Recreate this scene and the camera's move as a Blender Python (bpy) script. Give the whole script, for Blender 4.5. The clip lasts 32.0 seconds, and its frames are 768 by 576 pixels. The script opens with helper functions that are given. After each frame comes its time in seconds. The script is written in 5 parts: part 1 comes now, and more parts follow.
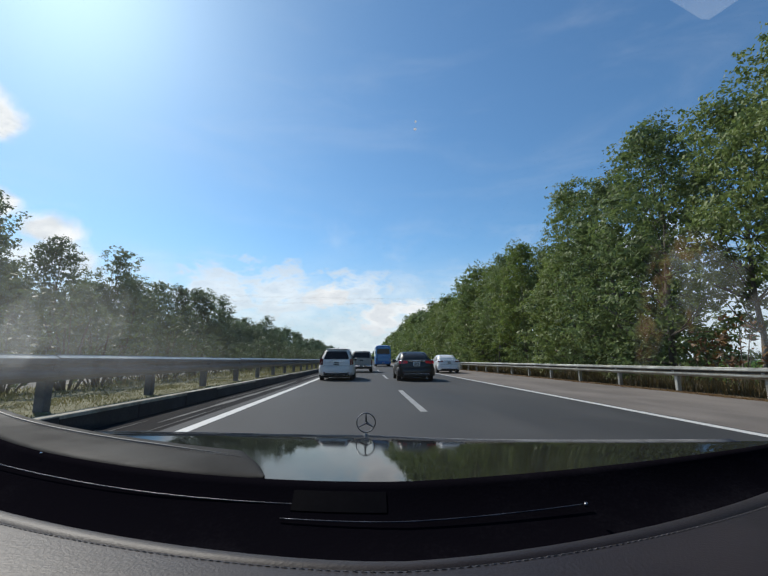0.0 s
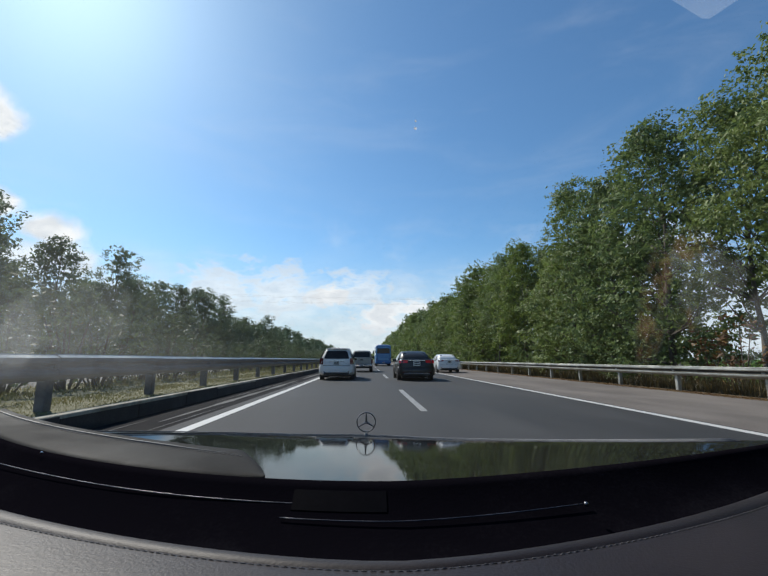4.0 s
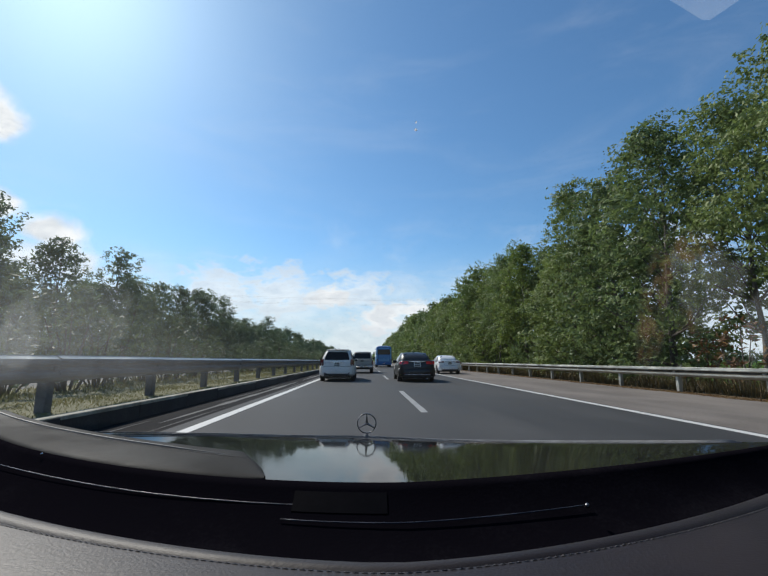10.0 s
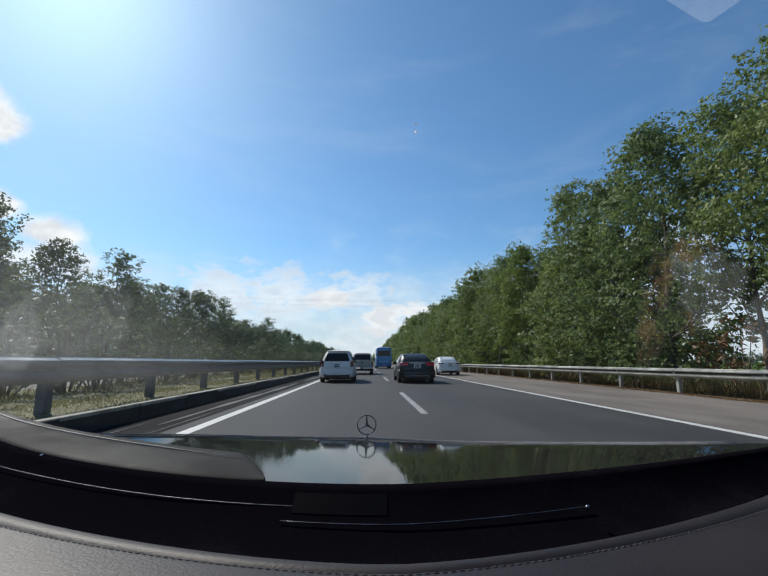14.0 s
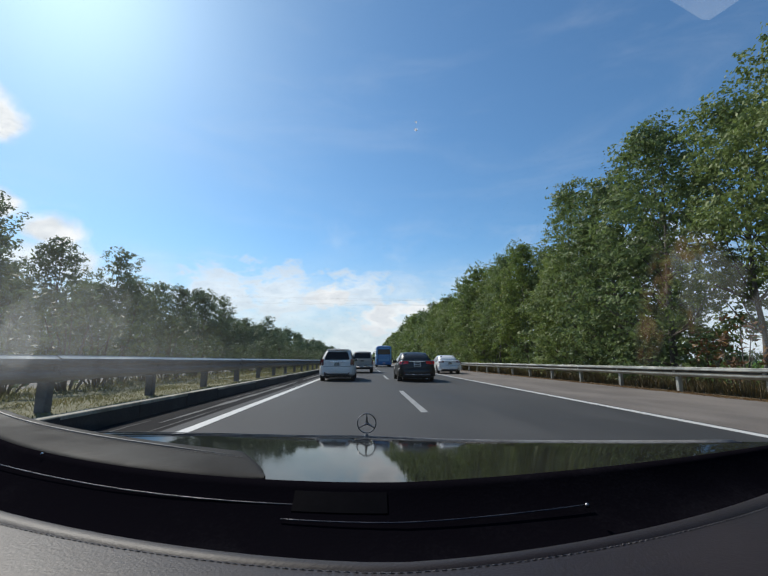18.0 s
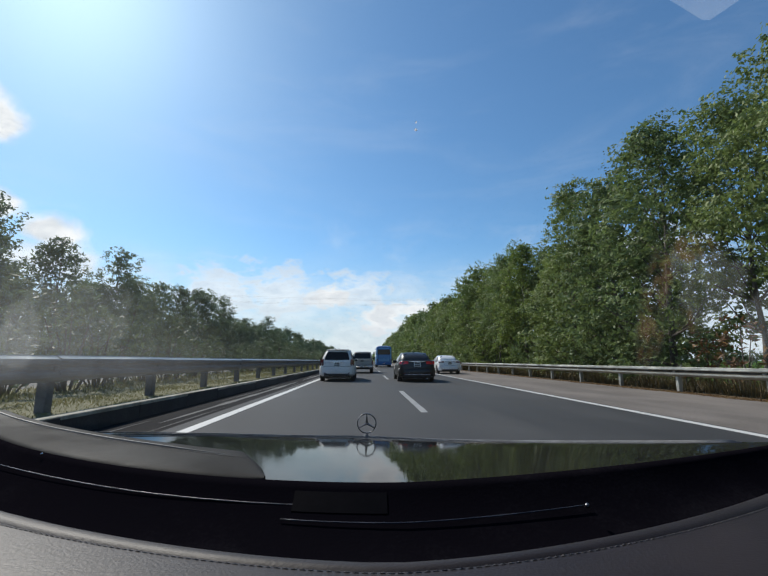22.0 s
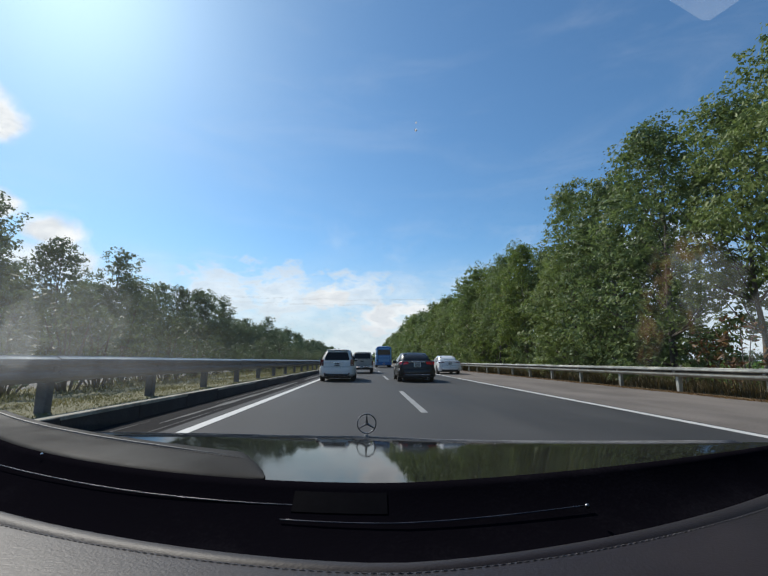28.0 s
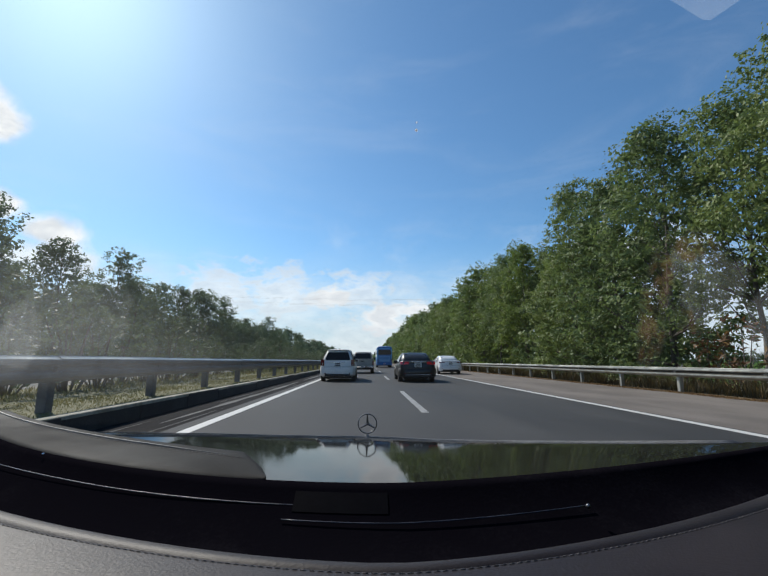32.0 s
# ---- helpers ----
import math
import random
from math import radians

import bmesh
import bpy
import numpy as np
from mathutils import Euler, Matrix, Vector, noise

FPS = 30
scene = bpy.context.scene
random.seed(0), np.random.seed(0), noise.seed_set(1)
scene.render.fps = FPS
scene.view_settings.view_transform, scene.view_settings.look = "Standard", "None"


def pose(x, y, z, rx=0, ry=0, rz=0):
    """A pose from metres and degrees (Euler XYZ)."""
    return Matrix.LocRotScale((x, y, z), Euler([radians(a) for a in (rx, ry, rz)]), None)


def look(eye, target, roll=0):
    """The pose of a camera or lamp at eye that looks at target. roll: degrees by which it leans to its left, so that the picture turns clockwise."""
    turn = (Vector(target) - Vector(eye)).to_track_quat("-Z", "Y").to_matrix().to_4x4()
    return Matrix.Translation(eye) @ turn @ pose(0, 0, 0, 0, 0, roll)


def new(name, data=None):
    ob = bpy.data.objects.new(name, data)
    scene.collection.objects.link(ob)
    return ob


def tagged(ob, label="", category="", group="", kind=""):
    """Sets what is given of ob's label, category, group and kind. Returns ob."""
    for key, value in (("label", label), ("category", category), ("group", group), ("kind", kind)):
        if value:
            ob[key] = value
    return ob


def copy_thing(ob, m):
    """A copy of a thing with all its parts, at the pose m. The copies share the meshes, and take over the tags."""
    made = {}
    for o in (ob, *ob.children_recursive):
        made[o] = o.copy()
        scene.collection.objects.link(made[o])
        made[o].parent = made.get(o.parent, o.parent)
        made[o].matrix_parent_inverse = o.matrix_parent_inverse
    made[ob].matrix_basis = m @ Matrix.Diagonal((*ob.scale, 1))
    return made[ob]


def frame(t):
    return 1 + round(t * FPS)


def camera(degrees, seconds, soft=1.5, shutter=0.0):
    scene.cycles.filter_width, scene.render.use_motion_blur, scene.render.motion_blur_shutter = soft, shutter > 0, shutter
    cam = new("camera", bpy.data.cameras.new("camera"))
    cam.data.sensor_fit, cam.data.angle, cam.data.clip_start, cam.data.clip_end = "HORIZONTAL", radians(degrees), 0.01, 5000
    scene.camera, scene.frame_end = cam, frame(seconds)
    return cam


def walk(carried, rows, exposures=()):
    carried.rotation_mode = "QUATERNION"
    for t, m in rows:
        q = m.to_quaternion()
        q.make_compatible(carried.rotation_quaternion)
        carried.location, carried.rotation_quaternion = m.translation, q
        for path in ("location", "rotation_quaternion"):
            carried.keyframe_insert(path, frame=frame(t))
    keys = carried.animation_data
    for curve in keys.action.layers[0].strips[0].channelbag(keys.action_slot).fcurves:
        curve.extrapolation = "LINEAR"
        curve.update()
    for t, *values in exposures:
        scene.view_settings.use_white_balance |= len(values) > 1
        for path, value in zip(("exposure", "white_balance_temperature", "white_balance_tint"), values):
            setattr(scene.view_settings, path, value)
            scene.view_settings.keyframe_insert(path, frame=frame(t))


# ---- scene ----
# The camera rides in a car that keeps its place in a line of traffic: car, traffic and road stand in one fixed plan.
EYE_Z = 1.02
cam = camera(85.4, 32.0, soft=1.45)
WALK = [
    # seconds, x, y, z, pitch up, lean, turn
    (0, 0.0, 0.0, EYE_Z, 9.833, 0.0, -2.370),
    (0.5, 0.0, 0.0, EYE_Z, 9.923, 0.0, -2.280),
    (1, 0.0, 0.0, EYE_Z, 9.959, 0.0, -2.325),
    (1.5, 0.0, 0.0, EYE_Z, 9.959, 0.0, -2.370),
    (2, 0.0, 0.0, EYE_Z, 9.923, 0.0, -2.258),
    (2.5, 0.0, 0.0, EYE_Z, 9.959, 0.0, -2.213),
    (3, 0.0, 0.0, EYE_Z, 9.995, 0.0, -2.280),
    (3.5, 0.0, 0.0, EYE_Z, 9.761, 0.0, -2.370),
    (5.5, 0.0, 0.0, EYE_Z, 9.941, 0.0, -2.213),
    (6, 0.0, 0.0, EYE_Z, 10.031, 0.0, -2.213),
    (6.5, 0.0, 0.0, EYE_Z, 9.923, 0.0, -2.280),
    (7, 0.0, 0.0, EYE_Z, 9.941, 0.0, -2.325),
    (7.5, 0.0, 0.0, EYE_Z, 9.869, 0.0, -2.280),
    (8, 0.0, 0.0, EYE_Z, 9.941, 0.0, -2.280),
    (8.5, 0.0, 0.0, EYE_Z, 10.121, 0.0, -2.325),
    (9, 0.0, 0.0, EYE_Z, 10.031, 0.0, -2.280),
    (9.5, 0.0, 0.0, EYE_Z, 10.121, 0.0, -2.280),
    (10, 0.0, 0.0, EYE_Z, 9.923, 0.0, -2.280),
    (10.5, 0.0, 0.0, EYE_Z, 9.833, 0.0, -2.280),
    (11, 0.0, 0.0, EYE_Z, 9.923, 0.0, -2.280),
    (11.5, 0.0, 0.0, EYE_Z, 9.815, 0.0, -2.258),
    (12, 0.0, 0.0, EYE_Z, 9.995, 0.0, -2.235),
    (12.5, 0.0, 0.0, EYE_Z, 9.833, 0.0, -2.258),
    (13, 0.0, 0.0, EYE_Z, 9.833, 0.0, -2.280),
    (13.5, 0.0, 0.0, EYE_Z, 9.797, 0.0, -2.280),
    (14, 0.0, 0.0, EYE_Z, 10.103, 0.0, -2.280),
    (14.5, 0.0, 0.0, EYE_Z, 9.618, 0.0, -2.415),
    (15, 0.0, 0.0, EYE_Z, 9.923, 0.0, -2.438),
    (15.5, 0.0, 0.0, EYE_Z, 10.157, 0.0, -2.325),
    (17.5, 0.0, 0.0, EYE_Z, 9.959, 0.0, -2.190),
    (18, 0.0, 0.0, EYE_Z, 9.905, 0.0, -2.280),
    (18.5, 0.0, 0.0, EYE_Z, 9.923, 0.0, -2.280),
    (19, 0.0, 0.0, EYE_Z, 9.923, 0.0, -2.280),
    (19.5, 0.0, 0.0, EYE_Z, 9.887, 0.0, -2.325),
    (20, 0.0, 0.0, EYE_Z, 9.977, 0.0, -2.370),
    (20.5, 0.0, 0.0, EYE_Z, 9.851, 0.0, -2.348),
    (21, 0.0, 0.0, EYE_Z, 9.941, 0.0, -2.325),
    (21.5, 0.0, 0.0, EYE_Z, 9.995, 0.0, -2.280),
    (22, 0.0, 0.0, EYE_Z, 9.923, 0.0, -2.280),
    (22.5, 0.0, 0.0, EYE_Z, 9.923, 0.0, -2.280),
    (23, 0.0, 0.0, EYE_Z, 9.995, 0.0, -2.280),
    (23.5, 0.0, 0.0, EYE_Z, 9.887, 0.0, -2.325),
    (24, 0.0, 0.0, EYE_Z, 10.067, 0.0, -2.280),
    (24.5, 0.0, 0.0, EYE_Z, 9.995, 0.0, -2.280),
    (25, 0.0, 0.0, EYE_Z, 9.995, 0.0, -2.190),
    (25.5, 0.0, 0.0, EYE_Z, 9.959, 0.0, -2.213),
    (27.5, 0.0, 0.0, EYE_Z, 9.851, 0.0, -2.258),
    (28, 0.0, 0.0, EYE_Z, 9.959, 0.0, -2.280),
    (28.5, 0.0, 0.0, EYE_Z, 9.923, 0.0, -2.280),
    (29, 0.0, 0.0, EYE_Z, 9.923, 0.0, -2.280),
    (29.5, 0.0, 0.0, EYE_Z, 9.851, 0.0, -2.325),
    (30, 0.0, 0.0, EYE_Z, 9.744, 0.0, -2.393),
    (30.5, 0.0, 0.0, EYE_Z, 9.869, 0.0, -2.280),
    (31, 0.0, 0.0, EYE_Z, 9.959, 0.0, -2.325),
    (31.5, 0.0, 0.0, EYE_Z, 9.941, 0.0, -2.258),
    (32, 0.0, 0.0, EYE_Z, 9.959, 0.0, -2.190),
]
walk(cam, [(t, pose(x, y, z, 90 + p, r, a)) for t, x, y, z, p, r, a in WALK], exposures=[(0.0, 0.0), (32.0, 0.0)])

# ---------------------------------------------------------------- sky and sun
SUN_UP, SUN_LEFT = 42.0, 40.0
sun = new("sun", bpy.data.lights.new("sun", "SUN"))
sun.data.energy, sun.data.angle, sun.data.color = 4.6, radians(0.53), (1.0, 0.95, 0.86)
sun.matrix_basis = look((0, 0, 0), (math.sin(radians(SUN_LEFT)), -math.cos(radians(SUN_LEFT)), -math.tan(radians(SUN_UP))))


class Nodes:
    """Short hand for building node trees."""

    def __init__(self, tree):
        self.tree = tree
        tree.nodes.clear()

    def add(self, kind, ins=(), operation="", data_type=""):
        n = self.tree.nodes.new(kind)
        if operation:
            n.operation = operation
        if data_type:
            n.data_type = data_type
        for k, v in dict(ins).items():
            s = n.inputs[k]
            if isinstance(v, bpy.types.Node):
                v = v.outputs[0]
            if isinstance(v, bpy.types.NodeSocket):
                self.tree.links.new(v, s)
            else:
                s.default_value = v
        return n

    def math(self, op, a, b=0.0):
        return self.add("ShaderNodeMath", {0: a, 1: b}, operation=op)

    def ramp(self, fac, a, b):
        # smooth from 0 at a to 1 at b
        up = self.add("ShaderNodeMapRange", {0: fac, 1: min(a, b), 2: max(a, b), 3: 0.0, 4: 1.0})
        up.interpolation_type = "SMOOTHSTEP"
        return up if b > a else self.math("SUBTRACT", 1.0, up)

    def mix(self, fac, a, b):
        m = self.add("ShaderNodeMix", data_type="RGBA")
        for i, v in ((0, fac), (6, a), (7, b)):
            if isinstance(v, bpy.types.Node):
                v = v.outputs[0]
            if isinstance(v, bpy.types.NodeSocket):
                self.tree.links.new(v, m.inputs[i])
            else:
                m.inputs[i].default_value = v if i == 0 else (*v, 1.0)
        return m.outputs[2]

    def noise(self, vec, scale, detail=4.0, rough=0.55, distort=0.0):
        return self.add("ShaderNodeTexNoise", {"Vector": vec, "Scale": scale, "Detail": detail, "Roughness": rough, "Distortion": distort})


world = bpy.data.worlds.new("sky")
scene.world = world
world.use_nodes = True
w = Nodes(world.node_tree)
sky = w.add("ShaderNodeTexSky")
sky.sky_type, sky.sun_disc = "NISHITA", False
sky.sun_elevation, sky.sun_rotation = radians(SUN_UP), radians(-SUN_LEFT)
sky.air_density, sky.dust_density, sky.ozone_density = 1.0, 0.55, 3.0
way = w.add("ShaderNodeTexCoord").outputs["Generated"]
xyz = w.add("ShaderNodeSeparateXYZ", {0: way})
flat = w.add("ShaderNodeVectorMath", {0: way, 1: (1.0, 1.0, 2.2)}, operation="MULTIPLY")
big = w.noise(flat, 5.0, 7.0, 0.6, 0.3)
fine = w.noise(flat, 17.0, 6.0, 0.62, 0.2)
heap = w.noise(way, 13.0, 6.0, 0.52, 0.1)
# thin veils low over the horizon
low = w.ramp(xyz.outputs[2], 0.30, 0.02)
veil = w.math("MULTIPLY", w.ramp(w.math("ADD", big, w.math("MULTIPLY", low, 0.22)), 0.50, 0.80), w.ramp(xyz.outputs[2], 0.42, 0.10))
haze = w.math("MULTIPLY", w.ramp(xyz.outputs[2], 0.29, 0.0), 0.82)
# faint high wisps
high = w.noise(w.add("ShaderNodeVectorMath", {0: way, 1: (1.0, 1.6, 4.5)}, operation="MULTIPLY"), 2.6, 7.0, 0.58, 0.5)
wisp = w.math("MULTIPLY", w.ramp(high, 0.46, 0.80), 0.085)
cloud = w.math("MAXIMUM", wisp, w.math("MULTIPLY", veil, 0.46))
# heaped clouds: direction and size
for d, r, k in (((-0.085, 0.984, 0.152), 0.060, 1.0), ((-0.12, 0.984, 0.145), 0.05, 0.9), ((0.035, 0.993, 0.100), 0.075, 1.0), ((0.12, 0.985, 0.115), 0.075, 1.0), ((0.075, 0.99, 0.12), 0.05, 0.9), ((-0.635, 0.655, 0.410), 0.078, 1.0), ((-0.66, 0.65, 0.38), 0.05, 0.8),
                ((-0.595, 0.765, 0.240), 0.060, 1.0), ((-0.65, 0.715, 0.265), 0.055, 1.0), ((-0.60, 0.775, 0.19), 0.08, 0.8), ((0.53, 0.815, 0.215), 0.13, 0.8), ((-0.2, 0.965, 0.15), 0.12, 0.7), ((-0.33, 0.93, 0.145), 0.12, 0.7), ((-0.02, 0.98, 0.16), 0.10, 0.65), ((-0.50, 0.85, 0.13), 0.12, 0.5)):
    off = w.add("ShaderNodeVectorMath", {0: w.add("ShaderNodeVectorMath", {0: way, 1: d}, operation="SUBTRACT"), 1: (1.0, 1.0, 1.7)}, operation="MULTIPLY")
    far = w.add("ShaderNodeVectorMath", {0: off}, operation="LENGTH").outputs["Value"]
    rough_edge = w.math("MULTIPLY", w.math("SUBTRACT", fine, 0.5), 3.2) if d[0] > -0.55 else w.math("MULTIPLY", w.math("SUBTRACT", heap, 0.5), 2.6)
    puff = w.math("ADD", w.math("MULTIPLY", far, 1.0 / r), rough_edge)
    cloud = w.math("MAXIMUM", cloud, w.math("MULTIPLY", w.ramp(puff, 1.15, 0.35), k))
white = w.mix(w.ramp(fine, 0.35, 0.65), (6.4, 6.8, 7.2), (8.4, 8.6, 8.7))
# the sky whitens towards the sun
sun_way = (-math.sin(radians(SUN_LEFT)) * math.cos(radians(SUN_UP)), math.cos(radians(SUN_LEFT)) * math.cos(radians(SUN_UP)), math.sin(radians(SUN_UP)))
near_sun = w.ramp(w.add("ShaderNodeVectorMath", {0: way, 1: sun_way}, operation="DOT_PRODUCT").outputs["Value"], 0.84, 0.985)
tint = w.mix(near_sun, (0.70, 1.0, 1.125), (0.715, 0.99, 1.11))
blue = w.add("ShaderNodeVectorMath", {0: sky.outputs[0], 1: tint}, operation="MULTIPLY")
bg = w.add("ShaderNodeBackground", {"Color": w.mix(cloud, w.mix(haze, blue, (4.7, 5.6, 6.5)), white), "Strength": 0.115})
w.add("ShaderNodeOutputWorld", {0: bg})

# ---------------------------------------------------------------- materials


def surface(name, dark, light, scale=4.0, rough=0.6, metal=0.0, bump=0.2, fine=60.0, coat=0.0, spread=0.12, spec=0.5, contrast=(0.35, 0.68), stretch=(1, 1, 1), own=False):
    """A surface of two tones with coarse stains, fine grain, uneven gloss and relief. own: tones that differ from piece to piece."""
    m = bpy.data.materials.new(name)
    m.use_nodes = True
    n = Nodes(m.node_tree)
    here = n.add("ShaderNodeTexCoord").outputs["Object"] if own else n.add("ShaderNodeNewGeometry").outputs["Position"]
    here = n.add("ShaderNodeVectorMath", {0: here, 1: stretch}, operation="MULTIPLY")
    a = n.noise(here, scale, 5.0, 0.6, 0.3)
    b = n.noise(here, fine, 3.0, 0.6)
    tone = n.mix(n.ramp(n.math("ADD", n.math("MULTIPLY", a, 0.7), n.math("MULTIPLY", b, 0.3)), *contrast), dark, light)
    if own:
        pick = n.add("ShaderNodeObjectInfo").outputs["Random"]
        tone = n.mix(n.math("MULTIPLY", pick, 0.35), tone, tuple(c * 0.6 for c in dark))
    gloss = n.add("ShaderNodeMapRange", {0: a, 1: 0.3, 2: 0.7, 3: max(0.02, rough - spread), 4: min(1.0, rough + spread)})
    relief = n.add("ShaderNodeBump", {"Strength": bump, "Distance": 0.01, "Height": b})
    p = n.add("ShaderNodeBsdfPrincipled", {"Base Color": tone, "Roughness": gloss, "Metallic": metal, "Normal": relief, "Coat Weight": coat, "Coat Roughness": 0.03, "Specular IOR Level": spec})
    n.add("ShaderNodeOutputMaterial", {0: p})
    return m


def paint(name, colour, rough=0.35, coat=1.0, metal=0.0, dirt=0.12):
    """Car paint under lacquer with thin road dust."""
    m = bpy.data.materials.new(name)
    m.use_nodes = True
    n = Nodes(m.node_tree)
    here = n.add("ShaderNodeNewGeometry").outputs["Position"]
    a = n.noise(here, 3.0, 5.0)
    tone = n.mix(n.math("MULTIPLY", n.ramp(a, 0.35, 0.75), dirt), colour, (0.20, 0.18, 0.15))
    p = n.add("ShaderNodeBsdfPrincipled", {"Base Color": tone, "Roughness": rough, "Metallic": metal, "Coat Weight": coat, "Coat Roughness": n.math("MULTIPLY", a, 0.08)})
    n.add("ShaderNodeOutputMaterial", {0: p})
    return m


def foliage(name, dark, light, glow, dry=(0.20, 0.12, 0.03), dry_share=0.03, gloss=0.32, warm=0.55):
    """Leaves, each with its own tone, that let some sun through."""
    m = bpy.data.materials.new(name)
    m.use_nodes = True
    n = Nodes(m.node_tree)
    g = n.add("ShaderNodeNewGeometry")
    isl = g.outputs["Random Per Island"]
    a = n.noise(g.outputs["Position"], 0.55, 3.0)
    tone = n.mix(n.math("ADD", n.math("MULTIPLY", isl, 0.55), n.math("MULTIPLY", n.ramp(a, 0.3, 0.7), 0.45)), dark, light)
    tone = n.mix(n.ramp(isl, 1.0 - dry_share, 1.0 - dry_share + 0.01), tone, dry)
    tree_tone = n.add("ShaderNodeObjectInfo").outputs["Random"]
    tone = n.mix(n.math("MULTIPLY", tree_tone, 0.45), tone, tuple(c * s for c, s in zip(light, (1.15 if warm < 0.7 else 0.95, 1.0, warm))))
    p = n.add("ShaderNodeBsdfPrincipled", {"Base Color": tone, "Roughness": 0.75 - 0.8 * gloss, "Specular IOR Level": gloss})
    t = n.add("ShaderNodeBsdfTranslucent", {0: n.mix(0.5, tone, glow)})
    n.add("ShaderNodeOutputMaterial", {0: n.add("ShaderNodeMixShader", {0: 0.30, 1: p, 2: t})})
    return m


def glass(name, tint, rough=0.03):
    m = bpy.data.materials.new(name)
    m.use_nodes = True
    n = Nodes(m.node_tree)
    p = n.add("ShaderNodeBsdfPrincipled", {"Base Color": (*tint, 1.0), "Roughness": rough, "Specular IOR Level": 0.25})
    n.add("ShaderNodeOutputMaterial", {0: p})
    return m


def lamp_lens(name, colour, power):
    """A lamp's coloured lens with its bulbs lit behind it."""
    m = bpy.data.materials.new(name)
    m.use_nodes = True
    n = Nodes(m.node_tree)
    p = n.add("ShaderNodeBsdfPrincipled", {"Base Color": (*colour, 1.0), "Roughness": 0.12, "Coat Weight": 1.0, "Emission Color": (*colour, 1.0), "Emission Strength": power})
    n.add("ShaderNodeOutputMaterial", {0: p})
    return m


M_ASPHALT = surface("asphalt", (0.033, 0.034, 0.036), (0.059, 0.060, 0.062), 0.5, 0.80, fine=90.0, bump=0.35, spec=0.22, stretch=(1.0, 0.22, 1.0))
M_SHOULDER = surface("shoulder_asphalt", (0.118, 0.104, 0.094), (0.195, 0.172, 0.155), 0.7, 0.88, fine=70.0, bump=0.4, spec=0.2, stretch=(1.0, 0.3, 1.0))
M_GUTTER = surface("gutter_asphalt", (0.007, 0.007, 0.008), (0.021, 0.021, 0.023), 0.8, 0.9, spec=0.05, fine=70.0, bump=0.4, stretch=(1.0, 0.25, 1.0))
M_STAIN = surface("cement_stain", (0.06, 0.06, 0.062), (0.125, 0.125, 0.125), 2.0, 0.9, fine=50.0, stretch=(1.0, 0.15, 1.0))
M_LINE = surface("road_paint", (0.22, 0.22, 0.22), (0.50, 0.50, 0.485), 5.0, 0.7, fine=80.0, contrast=(0.25, 0.5))
M_LINE_WORN = surface("worn_road_paint", (0.07, 0.07, 0.07), (0.29, 0.29, 0.28), 7.0, 0.65, fine=60.0, contrast=(0.30, 0.58))
M_CONCRETE = surface("concrete", (0.22, 0.21, 0.19), (0.42, 0.40, 0.36), 2.0, 0.9, fine=40.0, bump=0.5)
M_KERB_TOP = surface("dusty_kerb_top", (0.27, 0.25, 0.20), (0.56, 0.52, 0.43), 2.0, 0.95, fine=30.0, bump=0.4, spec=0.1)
# Grime and the shade of the kerb's road face share this dark tone.
M_KERB = surface("grimy_shaded_kerb_concrete", (0.024, 0.023, 0.026), (0.062, 0.060, 0.060), 1.2, 0.9, fine=30.0, bump=0.5)
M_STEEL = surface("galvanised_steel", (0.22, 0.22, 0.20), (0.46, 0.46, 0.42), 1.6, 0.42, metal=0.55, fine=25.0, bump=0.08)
M_VALLEY_DARK = surface("dark_beam_valley", (0.045, 0.042, 0.036), (0.11, 0.10, 0.085), 1.5, 0.85, fine=20.0, bump=0.1, spec=0.1)
# Dark tone holds the shade on the median rail's road side.
M_STEEL_SHADED = surface("shaded_dusty_rail_steel", (0.075, 0.075, 0.080), (0.16, 0.16, 0.165), 1.2, 0.6, metal=0.0, fine=20.0, bump=0.1)
M_MEDIAN = surface("straw_ground", (0.135, 0.132, 0.085), (0.285, 0.270, 0.190), 0.5, 0.95, fine=9.0, bump=0.8, spec=0.03)
M_EARTH = surface("bare_earth", (0.09, 0.065, 0.04), (0.20, 0.15, 0.09), 0.8, 0.95, fine=12.0, bump=0.8, spec=0.05)
M_FIELD = surface("green_field", (0.045, 0.095, 0.018), (0.11, 0.17, 0.035), 0.03, 0.95, fine=0.6, bump=0.3, spec=0.03)
M_BARK = surface("bark", (0.06, 0.05, 0.04), (0.20, 0.17, 0.14), 3.0, 0.9, fine=30.0, bump=0.8, stretch=(1, 1, 0.3))
M_LEAF_TALL = foliage("tall_tree_leaves", (0.020, 0.040, 0.017), (0.225, 0.295, 0.130), (0.24, 0.35, 0.10), dry_share=0.008, gloss=0.24)
M_LEAF_GREY = foliage("grey_green_leaves", (0.046, 0.062, 0.043), (0.205, 0.245, 0.172), (0.18, 0.26, 0.11), dry_share=0.01, gloss=0.22, warm=0.85)
M_LEAF_BUSH = foliage("shrub_leaves", (0.040, 0.055, 0.034), (0.150, 0.178, 0.115), (0.15, 0.21, 0.09), dry_share=0.02, gloss=0.2, warm=0.85)
M_LEAF_YOUNG = foliage("young_leaves", (0.036, 0.068, 0.014), (0.215, 0.285, 0.090), (0.25, 0.36, 0.075), gloss=0.24)
